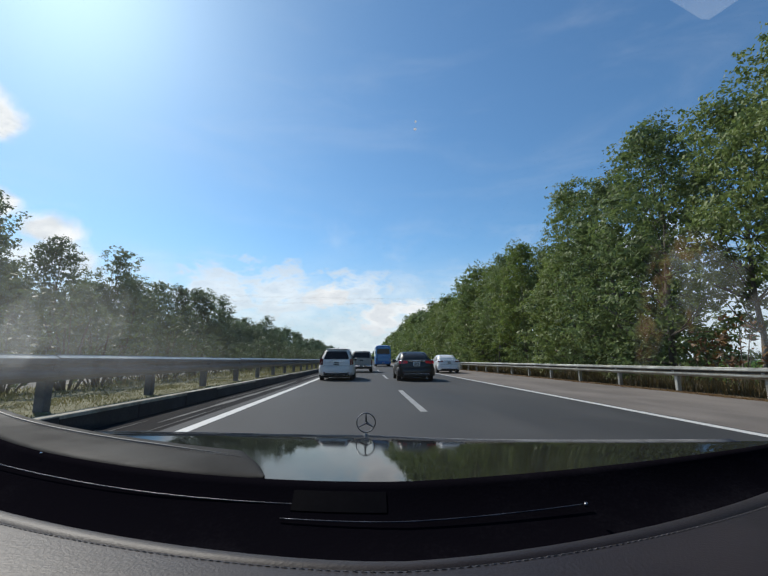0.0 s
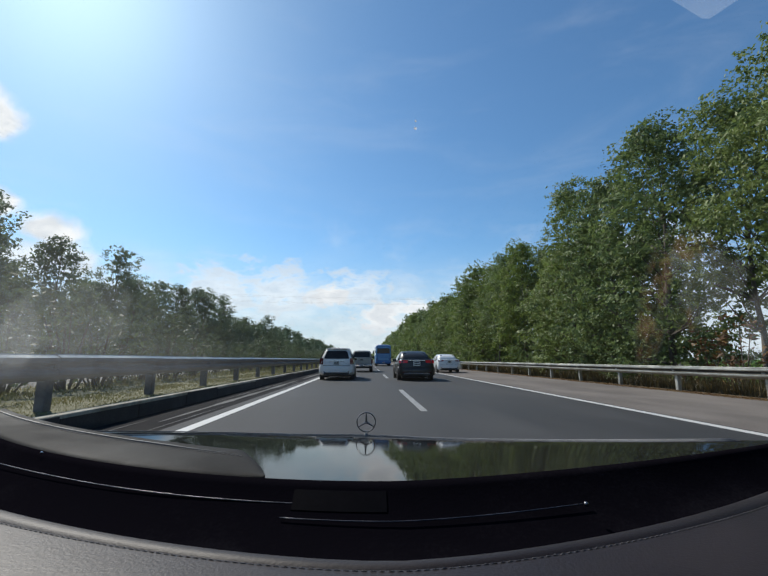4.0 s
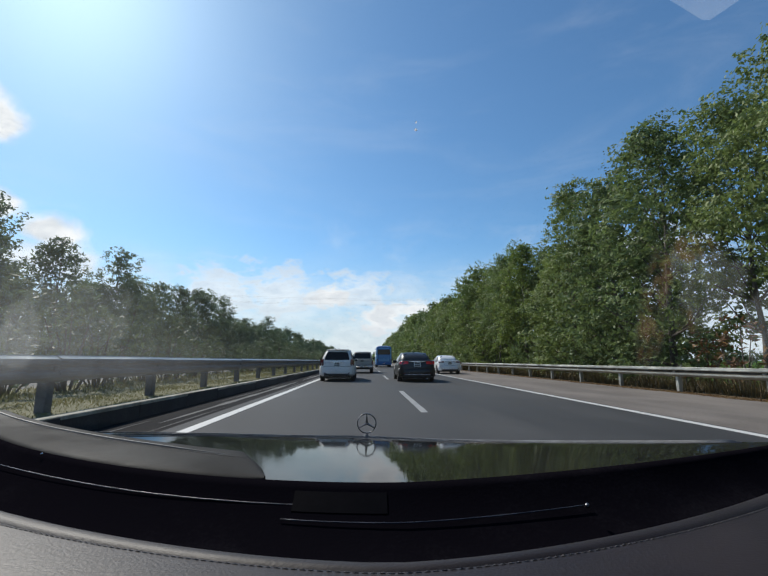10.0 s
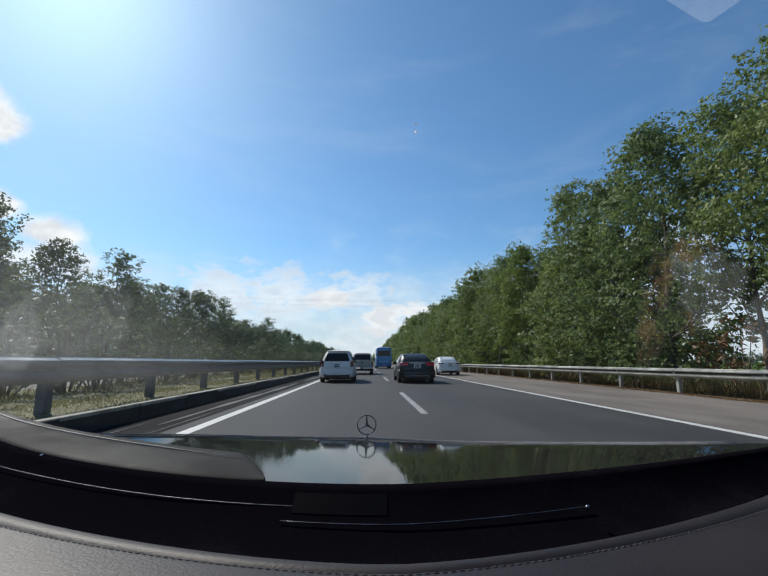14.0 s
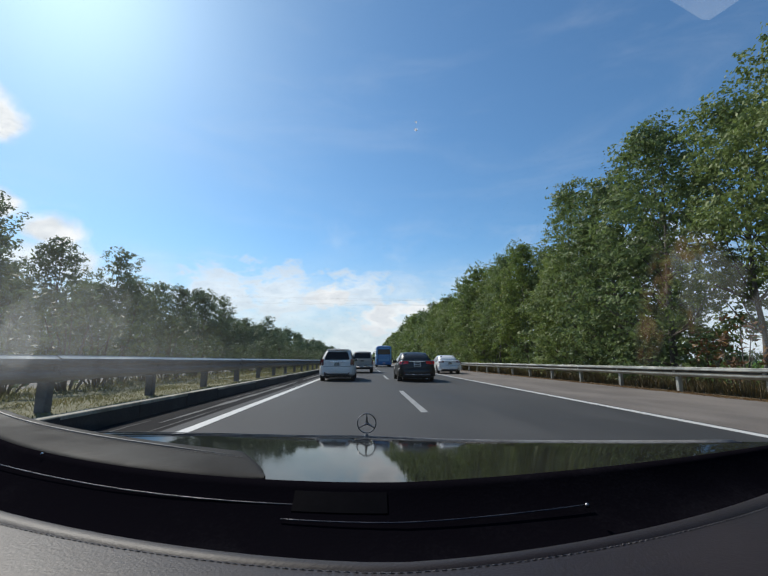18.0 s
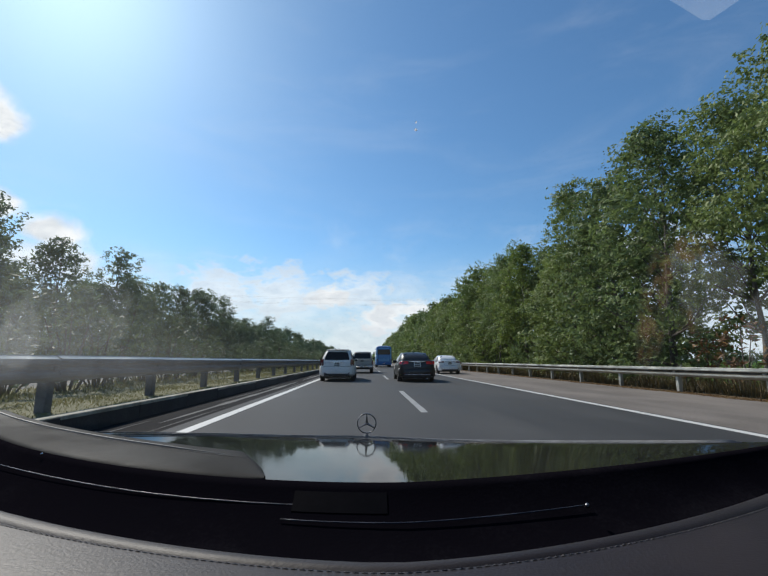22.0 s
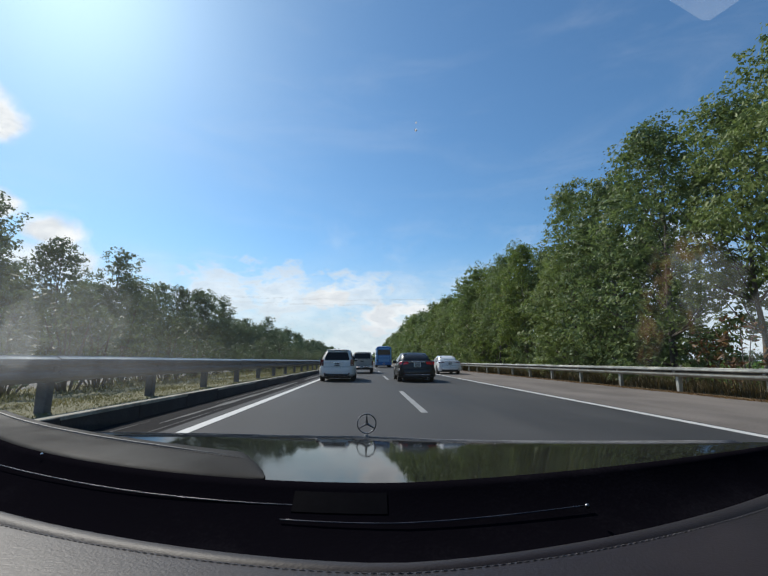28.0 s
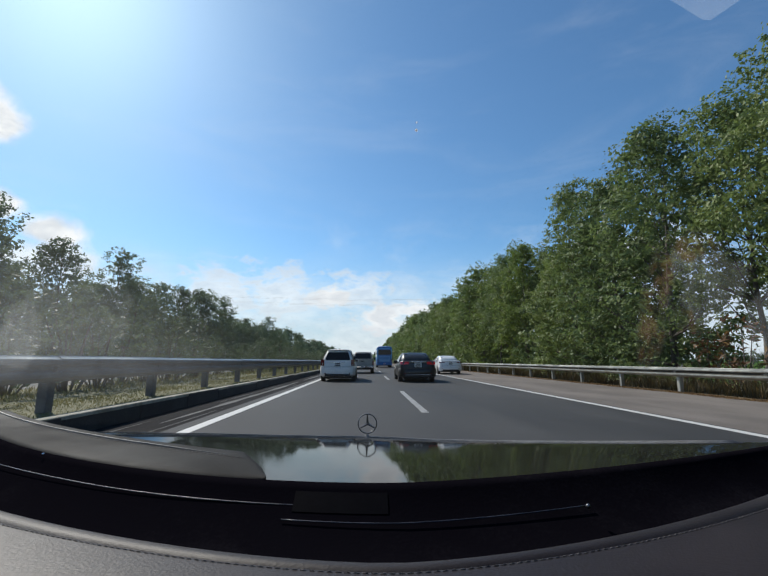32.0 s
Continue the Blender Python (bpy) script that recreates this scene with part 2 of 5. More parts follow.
M_BLADE = foliage("grass_blades", (0.115, 0.125, 0.066), (0.285, 0.285, 0.170), (0.18, 0.18, 0.10), dry=(0.26, 0.20, 0.09), dry_share=0.15, gloss=0.04)
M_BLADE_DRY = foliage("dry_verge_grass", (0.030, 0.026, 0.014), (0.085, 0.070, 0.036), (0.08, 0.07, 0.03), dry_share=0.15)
M_DRY = foliage("dry_leaves", (0.07, 0.040, 0.022), (0.16, 0.088, 0.045), (0.16, 0.08, 0.035), dry_share=0.3)
M_HILL = surface("wooded_hill", (0.055, 0.095, 0.105), (0.085, 0.135, 0.125), 0.012, 1.0, fine=0.08, bump=0.0)
M_BLACK = surface("black_lacquer", (0.011, 0.011, 0.0112), (0.019, 0.0188, 0.0182), 3.0, 0.05, fine=30.0, bump=0.004, spec=0.072, spread=0.03)
M_NAVY = paint("dark_paint", (0.007, 0.007, 0.008), 0.35, coat=0.15, dirt=0.08)
M_SILVER = paint("silver_paint", (0.80, 0.75, 0.70), 0.55, coat=0.08, dirt=0.12)
M_GREY = paint("champagne_grey_paint", (0.34, 0.33, 0.30), 0.5, coat=0.1, dirt=0.25)
M_WHITE = paint("white_paint", (0.78, 0.78, 0.77), 0.3)
M_BLUE = paint("blue_paint", (0.022, 0.155, 0.42), 0.45, coat=0.2, dirt=0.04)
M_SKYBLUE = paint("light_blue_paint", (0.12, 0.36, 0.62), 0.45, coat=0.2, dirt=0.04)
M_GLASS = glass("dark_glass", (0.010, 0.012, 0.014))
M_RUBBER = surface("tyre_rubber", (0.012, 0.012, 0.012), (0.03, 0.03, 0.03), 8.0, 0.85, fine=60.0)
M_TRIM = surface("black_plastic", (0.012, 0.012, 0.013), (0.028, 0.028, 0.03), 6.0, 0.55, fine=120.0, bump=0.1)
M_ALLOY = surface("alloy", (0.35, 0.35, 0.36), (0.6, 0.6, 0.6), 8.0, 0.3, metal=0.8, bump=0.02)
M_CHROME = surface("chrome", (0.70, 0.70, 0.72), (0.85, 0.85, 0.86), 12.0, 0.10, metal=1.0, bump=0.0, spread=0.05)
M_CHROME_DARK = surface("dull_chrome", (0.16, 0.16, 0.17), (0.26, 0.26, 0.27), 12.0, 0.38, metal=1.0, bump=0.0, spread=0.05)
M_LIP = surface("pale_grey_lip", (0.13, 0.13, 0.132), (0.26, 0.26, 0.26), 10.0, 0.55, bump=0.02, spec=0.15)
M_TAIL = lamp_lens("tail_lamp_red", (0.50, 0.012, 0.025), 0.07)
M_TAIL_DIM = lamp_lens("tail_lamp_dim", (0.14, 0.016, 0.018), 0.0)
M_PLATE = surface("plate_white", (0.65, 0.65, 0.62), (0.8, 0.8, 0.78), 20.0, 0.5, bump=0.0)
M_INK = surface("plate_ink", (0.02, 0.02, 0.02), (0.05, 0.05, 0.05), 20.0, 0.6, bump=0.0)
M_LEATHER = surface("brown_grey_leather", (0.0145, 0.0102, 0.0108), (0.0230, 0.0168, 0.0176), 5.0, 0.50, fine=420.0, bump=0.12, spread=0.05, spec=0.235)
M_LEATHER_DARK = surface("dark_grey_leather", (0.0095, 0.0093, 0.0091), (0.0165, 0.0160, 0.0156), 6.0, 0.7, fine=420.0, bump=0.16, spec=0.07)
M_LEATHER_STRIP = surface("dark_strip_leather", (0.0145, 0.0108, 0.0112), (0.0230, 0.0178, 0.0184), 5.0, 0.52, fine=420.0, bump=0.10, spread=0.05, spec=0.20)
M_GLOSS_BLACK = surface("gloss_black_dash", (0.0045, 0.0040, 0.0058), (0.0150, 0.0140, 0.0170), 5.0, 0.65, fine=260.0, bump=0.10, spec=0.0, contrast=(0.48, 0.80))
M_DASH_SATIN = surface("satin_black_dash", (0.0042, 0.0042, 0.0056), (0.0070, 0.0068, 0.0085), 9.0, 0.62, fine=100.0, bump=0.02, spec=0.004)
M_GLINT = surface("dark_satin_glint", (0.05, 0.05, 0.06), (0.13, 0.13, 0.15), 30.0, 0.4, metal=0.8, fine=100.0, bump=0.02)
M_THREAD = surface("stitch_thread", (0.12, 0.105, 0.10), (0.20, 0.18, 0.17), 200.0, 0.8, fine=900.0)
M_HEADLINER = surface("cloth_headliner", (0.16, 0.15, 0.14), (0.24, 0.23, 0.21), 9.0, 0.95, fine=300.0)
M_WIRE = surface("cable", (0.05, 0.05, 0.055), (0.09, 0.09, 0.09), 3.0, 0.6)

# ---------------------------------------------------------------- building helpers


def part(name, bm, material, parent=None, label="", smooth=False):
    """Links a bmesh as one mesh object under a thing or a part."""
    me = bpy.data.meshes.new(name)
    bm.to_mesh(me)
    bm.free()
    return mesh_part(name, me, material, parent, label, smooth)


def mesh_part(name, me, material, parent=None, label="", smooth=False):
    if material is not None and not me.materials:
        me.materials.append(material)
    if smooth:
        me.shade_smooth()
    ob = new(name, me)
    if parent is not None:
        ob.parent = parent
    if label:
        ob["label"] = label
    return ob


def thing(name, label, category, at=(0, 0, 0), group="", kind=""):
    e = new(name)
    e.empty_display_size = 0.2
    e.matrix_basis = pose(*at)
    return tagged(e, label, category, group, kind)


def box(x0, y0, z0, x1, y1, z1, bevel=0.0, seg=1, bm=None):
    """A box between two corners, with rounded edges."""
    b = bmesh.new()
    bmesh.ops.create_cube(b, size=1.0)
    for v in b.verts:
        v.co = Vector(((x0 + x1) / 2 + v.co.x * (x1 - x0), (y0 + y1) / 2 + v.co.y * (y1 - y0), (z0 + z1) / 2 + v.co.z * (z1 - z0)))
    if bevel:
        bmesh.ops.bevel(b, geom=b.edges[:], offset=bevel, segments=seg, affect="EDGES", profile=0.5)
    if bm is None:
        return b
    return merge(bm, b)


def merge(bm, other):
    me = bpy.data.meshes.new("tmp")
    other.to_mesh(me)
    other.free()
    bm.from_mesh(me)
    bpy.data.meshes.remove(me)
    return bm


def loft(rings, closed=False, cap=True, bm=None):
    """A skin over rings of equally many points."""
    bm = bm or bmesh.new()
    rows = [[bm.verts.new(p) for p in r] for r in rings]
    n = len(rows[0])
    for a, b in zip(rows, rows[1:]):
        for i in range(n if closed else n - 1):
            j = (i + 1) % n
            bm.faces.new((a[i], a[j], b[j], b[i]))
    if cap and closed:
        bm.faces.new(rows[0][::-1])
        bm.faces.new(rows[-1])
    bmesh.ops.recalc_face_normals(bm, faces=bm.faces[:])
    return bm


def tube(points, radii, sides=6, bm=None, cap=True):
    """A round bar along points."""
    pts = [Vector(p) for p in points]
    if not hasattr(radii, "__len__"):
        radii = [radii] * len(pts)
    rings = []
    for i, p in enumerate(pts):
        d = (pts[min(i + 1, len(pts) - 1)] - pts[max(i - 1, 0)]).normalized()
        u = d.cross(Vector((0, 0, 1)) if abs(d.z) < 0.9 else Vector((1, 0, 0))).normalized()
        v = d.cross(u)
        rings.append([p + (u * math.cos(6.2832 * k / sides) + v * math.sin(6.2832 * k / sides)) * radii[i] for k in range(sides)])
    return loft(rings, True, cap, bm)


def disc(centre, axis_x, r, depth, sides=20, inner=0.0):
    """A wheel-like ring or disc round the x axis."""
    x, y, z = centre
    prof = [(inner, -depth / 2), (r * 0.94, -depth / 2), (r, -depth / 4), (r, depth / 4), (r * 0.94, depth / 2), (inner, depth / 2)]
    rings = [[(x + d * axis_x, y + rr * math.cos(6.2832 * k / sides), z + rr * math.sin(6.2832 * k / sides)) for rr, d in prof] for k in range(sides)]
    bm = bmesh.new()
    rows = [[bm.verts.new(p) for p in r_] for r_ in rings]
    m = len(prof)
    for k in range(sides):
        a, b = rows[k], rows[(k + 1) % sides]
        for i in range(m if inner else m - 1):
            j = (i + 1) % m
            bm.faces.new((a[i], a[j], b[j], b[i]))
    bmesh.ops.remove_doubles(bm, verts=bm.verts[:], dist=1e-5)
    bmesh.ops.recalc_face_normals(bm, faces=bm.faces[:])
    return bm


def fast_mesh(name, verts, faces):
    me = bpy.data.meshes.new(name)
    me.from_pydata(verts, [], faces)
    me.update()
    return me

# ---------------------------------------------------------------- ground, road, median
LINE_L, LINE_M, LINE_R = -2.66, 1.16, 5.45
KERB_X, RAIL_L, RAIL_R = -4.12, -4.85, 10.2
NEAR_Y, FAR_Y = -40.0, 1600.0


def strip(name, x0, x1, z0, z1, material, label, y0=NEAR_Y, y1=FAR_Y, category="road"):
    """A long slab of the carriageway, cut across so that its shading stays even."""
    bm = bmesh.new()
    cuts = [y0 + (y1 - y0) * (i / 40.0) ** 2 for i in range(41)]
    rings = [[(x0, y, z0), (x1, y, z0), (x1, y, z1), (x0, y, z1)] for y in cuts]
    ob = part(name, loft(rings, True, True, bm), material)
    return tagged(ob, label, category, kind="structure")


def ground_sheet():
    """One sheet of land to the horizon, rising and falling a little away from the road."""
    xs = [-4000, -2000, -1000, -500, -260, -150, -90, -60, -40, -32, -27, -24, 11.0, 11.6, 12.8, 15, 19, 25, 34, 50, 80, 140, 260, 500, 1000, 2000, 4000]
    ys = [-400, -200, -100, -40] + [-40 + 8 * i for i in range(1, 30)] + [260, 340, 460, 640, 900, 1300, 1900, 2800, 4200]
    verts, faces = [], []
    for y in ys:
        for x in xs:
            out = max(0.0, x - 11.6 if x > 0 else -24 - x)
            z = -0.03 - 0.55 * min(1.0, out / 6.0) + (noise.noise(Vector((x * 0.05, y * 0.05, 3.0))) * 0.25 + 0.1) * min(1.0, out / 12.0)
            if out > 60:
                z += noise.noise(Vector((x * 0.004, y * 0.004, 7.0))) * min(6.0, (out - 60) * 0.03)
            verts.append((x, y, z))
    n = len(xs)
    for j in range(len(ys) - 1):
        for i in range(n - 1):
            faces.append((j * n + i, j * n + i + 1, (j + 1) * n + i + 1, (j + 1) * n + i))
    ob = mesh_part("ground", fast_mesh("ground", verts, faces), M_FIELD, smooth=True)
    return tagged(ob, "grassy land with patches of field reaching the horizon", "ground", kind="structure")


ground_sheet()
strip("road", -3.02, 5.62, -0.25, 0.0, M_ASPHALT, "dark grey asphalt motorway lanes with worn wheel tracks")
strip("pavement_shoulder", 5.62, 10.02, -0.25, -0.004, M_SHOULDER, "paler brownish asphalt hard shoulder beside the lanes", category="hard shoulder")
strip("pavement_gutter", KERB_X, -3.02, -0.25, -0.004, M_GUTTER, "very dark asphalt strip below the median kerb", category="gutter")
strip("verge", 10.02, 11.3, -0.25, 0.015, M_EARTH, "reddish bare earth verge under the guard rail", category="verge")
strip("median", -9.6, KERB_X - 0.16, -0.25, 0.24, M_MEDIAN, "raised grassy median between the carriageways", category="median")
strip("road_opposite", -24.0, -9.6, -0.25, 0.0, M_ASPHALT, "dark asphalt carriageway of the opposite direction")


def kerb():
    """The median kerb: stone after stone with open joints."""
    e = thing("kerb", "dark concrete median kerb, grime and shade in its colour, with a pale dusty top", "kerb", kind="structure")
    base = None
    for i in range(150):
        y = -8 + i * 2.0
        if base is None:
            # The stones' dark colour includes the shade on their road side.
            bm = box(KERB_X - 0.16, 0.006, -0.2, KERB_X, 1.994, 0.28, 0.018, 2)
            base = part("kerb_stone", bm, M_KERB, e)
            base.location = (0, y, 0)
        else:
            o = new("kerb_stone", base.data)
            o.parent = e
            o.location = (random.uniform(-0.008, 0.008), y, random.uniform(-0.008, 0.008))
    bm = box(KERB_X - 0.16, 292.0, -0.2, KERB_X, 1500, 0.28)
    tagged(part("far_kerb", bm, M_KERB, e), kind="stuff")
    rings = []
    for i in range(121):
        y = -8 + i * 2.5
        w0, w1 = 0.10 + random.uniform(-0.02, 0.02), 0.13 + random.uniform(-0.03, 0.03)
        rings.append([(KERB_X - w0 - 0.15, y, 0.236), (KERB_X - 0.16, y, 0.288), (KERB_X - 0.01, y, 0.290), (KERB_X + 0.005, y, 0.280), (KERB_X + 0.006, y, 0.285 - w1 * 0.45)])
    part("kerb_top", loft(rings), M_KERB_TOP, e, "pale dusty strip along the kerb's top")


kerb()


def markings():
    e = thing("lane_marking", "white painted edge lines and broken lane line", "road marking", kind="structure")
    for x, wd in ((LINE_L, 0.20), (LINE_R, 0.18)):
        bm = bmesh.new()
        cuts = [-30 + 6 * i for i in range(40)] + [230, 300, 420, 600, 1000, 1500]
        rows = [[bm.verts.new((x + s * wd / 2 + random.uniform(-0.008, 0.008), y, 0.004)) for s in (-1, 1)] for y in cuts]
        for a, b in zip(rows, rows[1:]):
            bm.faces.new((a[0], a[1], b[1], b[0]))
        part("edge_line", bm, M_LINE, e)
    shared = None
    for i in range(34):
        y = 8.6 + 15.0 * i - 15.0
        if shared is None:
            bm = bmesh.new()
            n = 12
            rows = [[bm.verts.new((s * 0.075 + random.uniform(-0.006, 0.006), k * 6.0 / n, 0.0)) for s in (-1, 1)] for k in range(n + 1)]
            for a, b in zip(rows, rows[1:]):
                bm.faces.new((a[0], a[1], b[1], b[0]))
            shared = part("lane_dash", bm, M_LINE_WORN, e).data
            e.children[-1].location = (LINE_M, y, 0.004)
        else:
            o = new("lane_dash", shared)
            o.parent, o.location = e, (LINE_M, y, 0.004)
    bm = bmesh.new()
    for x in (-10.6, -22.6):
        vs = [bm.verts.new(p) for p in ((x, -40, 0.004), (x + 0.18, -40, 0.004), (x + 0.18, 900, 0.004), (x, 900, 0.004))]
        bm.faces.new(vs)
    part("opposite_line", bm, M_LINE, e)


markings()


def stains():
    """A long pale cement streak along the gutter, broken here and there, with thin runs beside it."""
    bm = bmesh.new()
    rnd = random.Random(5)
    for x0, wide, long, rest in ((-3.42, 0.11, (6.0, 16.0), (0.2, 1.4)), (-3.72, 0.025, (3.0, 9.0), (2.0, 7.0)), (-3.16, 0.018, (2.0, 7.0), (3.0, 9.0))):
        y = -6.0
        while y < 150:
            ln = rnd.uniform(*long)
            n = int(ln * 2)
            rows = []
            for k in range(n + 1):
                yy = y + ln * k / n
                wd = wide * min(1.0, 0.15 + 3.0 * min(k, n - k) / n) * (0.75 + 0.5 * noise.noise(Vector((yy * 0.8, x0, 1.0))))
                xx = x0 + 0.03 * noise.noise(Vector((yy * 0.25, x0, 4.0)))
                rows.append((bm.verts.new((xx - wd, yy, 0.0035)), bm.verts.new((xx + wd, yy, 0.0035))))
            for p, q in zip(rows, rows[1:]):
                bm.faces.new((p[0], p[1], q[1], q[0]))
            y += ln + rnd.uniform(*rest)
    ob = part("cement_streak", bm, M_STAIN)
    tagged(ob, "long pale cement streaks dried on the dark gutter", "stain", kind="stuff")


stains()

# ---------------------------------------------------------------- guard rails
W_BEAM = [(0.00, 0.00), (0.012, 0.018), (0.075, 0.055), (0.082, 0.085), (0.078, 0.115), (0.012, 0.145), (0.008, 0.165), (0.012, 0.185), (0.078, 0.215), (0.082, 0.245), (0.075, 0.275), (0.012, 0.305), (0.0, 0.318)]


def guard_rail(name, x, side, top, base, tall, material, label, post_size, parts_to, step=3.2, gap=None, first=0.0, thick=0.006, second_faces=(), second=None):
    """A corrugated beam on posts. side: -1 when the road lies towards -x."""
    e = thing(name, label, "guard rail", kind="structure")
    k = tall / 0.318
    low = top - tall
    prof = [(side * (d + 0.0), low + z * k) for d, z in W_BEAM] + [(side * (d - thick), low + z * k) for d, z in reversed(W_BEAM)]

    def beam(y0, y1):
        b = bmesh.new()
        loft([[(px, y, pz) for px, pz in prof] for y in (y0, y1)], True, True, b)
        b.faces.ensure_lookup_table()
        for i in second_faces:
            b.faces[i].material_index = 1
        return b

    beam_data = post_data = block_data = cap_data = None
    y = -25.6 + first
    while y < 700:
        near = y < parts_to
        ln = step if near else step * 12
        if gap and y + ln > gap[0] and y < gap[1]:
            y += ln
            continue
        jig = random.uniform(-0.006, 0.006)
        if near:
            if beam_data is None:
                o = part("beam", beam(0, step + 0.14), material, e)
                beam_data = o.data
                beam_data.materials.append(second)
                bm = box(-post_size / 2 - side * 0.12, -post_size / 2, base - 0.2 - 0.0, post_size / 2 - side * 0.12, post_size / 2, top - 0.03, 0.012)
                post = part("post", bm, material, e)
                post_data = post.data
                bm = box(-0.06 - side * 0.03, -0.05, low + tall * 0.2, 0.03 - side * 0.03 + 0.03, 0.05, top - tall * 0.2, 0.006)
                block = part("spacer", bm, material, e)
                block_data = block.data
                bm = bmesh.new()
                for z in (0.25, 0.75):
                    b2 = disc((side * 0.05, 0, low + tall * z), 1.0, 0.022, 0.02, 8)
                    merge(bm, b2)
                bolt = part("bolt", bm, material, e)
                cap_data = bolt.data
                obs = (o, post, block, bolt)
            else:
                obs = [new(nm, d) for nm, d in (("beam", beam_data), ("post", post_data), ("spacer", block_data), ("bolt", cap_data)) if not (nm in ("spacer", "bolt") and y > 40)]
                for o in obs:
                    o.parent = e
            for o in obs:
                o.location = (x + jig, y, jig)
        else:
            bm = beam(0, ln + 0.1)
            for q in range(12):
                box(-post_size / 2 - side * 0.12, q * step - post_size / 2, base - 0.2, post_size / 2 - side * 0.12, q * step + post_size / 2, top - 0.03, bm=bm)
            o = part("far_beam", bm, material, e)
            o.data.materials.append(second)
            tagged(o, kind="stuff")
            o.location = (x, y, 0)
        y += ln
    return e


# The beam's middle valley faces take the darker second material.
guard_rail("guard_rail_verge", RAIL_R, -1, 0.82, 0.0, 0.30, M_STEEL, "galvanised steel guard rail on posts along the hard shoulder", 0.13, 150, gap=(58, 66), first=0.9, second_faces=(4, 5, 6, 7), second=M_VALLEY_DARK)
# Top lip faces get brighter steel as a painted sun highlight.
guard_rail("guard_rail_median", RAIL_L, 1, 1.10, 0.28, 0.40, M_STEEL_SHADED, "dusty grey steel guard rail, shade and lit top lip in its colour, on thick median posts", 0.16, 150, first=0.4, thick=0.07, second_faces=(10, 11, 12), second=M_STEEL)


def delineators():
    """Small white reflectors clipped to the top of the verge rail."""
    shared = None
    for i in range(10):
        y = 13.4 + 12.8 * i
        if 57 < y < 67:
            continue
        if shared is None:
            o = thing("rail_reflector", "small white reflector clipped on the guard rail", "reflector", group="reflectors on the guard rail")
            shared = o
            part("clip", box(-0.012, -0.03, 0.0, 0.012, 0.03, 0.05, 0.004), M_STEEL, o)
            part("lens", box(-0.008, -0.038, 0.035, 0.008, -0.030, 0.085, 0.003), M_PLATE, o, "white lens")
            o.matrix_basis = pose(RAIL_R - 0.006, y, 0.818)
        else:
            copy_thing(shared, pose(RAIL_R - 0.006, y, 0.818))


delineators()


def parapet():
    """A short culvert parapet in the verge rail: concrete foot, posts and two rails."""
    e = thing("culvert_parapet", "short weathered concrete and steel parapet in the guard rail", "parapet", (RAIL_R + 0.1, 58.2, 0))
    part("footing", box(-0.18, 0, -0.2, 0.18, 8.0, 0.42, 0.02, 1), M_CONCRETE, e, "pale worn concrete footing")
    for y in (0.15, 4.0, 7.85):
        part("post", box(-0.09, y - 0.11, 0.42, 0.09, y + 0.11, 1.12, 0.015, 1), M_CONCRETE, e)
    for z in (0.72, 1.02):
        part("rail", tube([(0, 0.1, z), (0, 7.9, z)], 0.055, 8), M_STEEL, e)


parapet()

# ---------------------------------------------------------------- trees


def branch_mesh(rnd, height, girth, tips):
    """Trunk with limbs that end in the tips."""
    bm = bmesh.new()
    lean = (rnd.uniform(-0.5, 0.5), rnd.uniform(-0.4, 0.4))
    n = 9
    line = [Vector((lean[0] * (i / n) ** 1.5 + rnd.uniform(-0.06, 0.06) * (i > 0), lean[1] * (i / n) ** 1.5 + rnd.uniform(-0.06, 0.06) * (i > 0), height * 0.9 * i / n)) for i in range(n + 1)]
    line[0].z = -0.3
    tube(line, [girth * (1.35 if i == 0 else 1.0 - 0.88 * i / n) for i in range(n + 1)], 7, bm)
    for tip in tips:
        tip = Vector(tip)
        k = max(1, min(n - 1, int((tip.z * 0.72) / (height * 0.9) * n)))
        a = line[k]
        mid = a.lerp(tip, 0.55) + Vector((0, 0, -0.12 * (tip - a).length))
        r = girth * (1.0 - 0.88 * k / n) * 0.5
        tube([a, mid, tip], [r, r * 0.55, r * 0.2], 4, bm, False)
    return bm


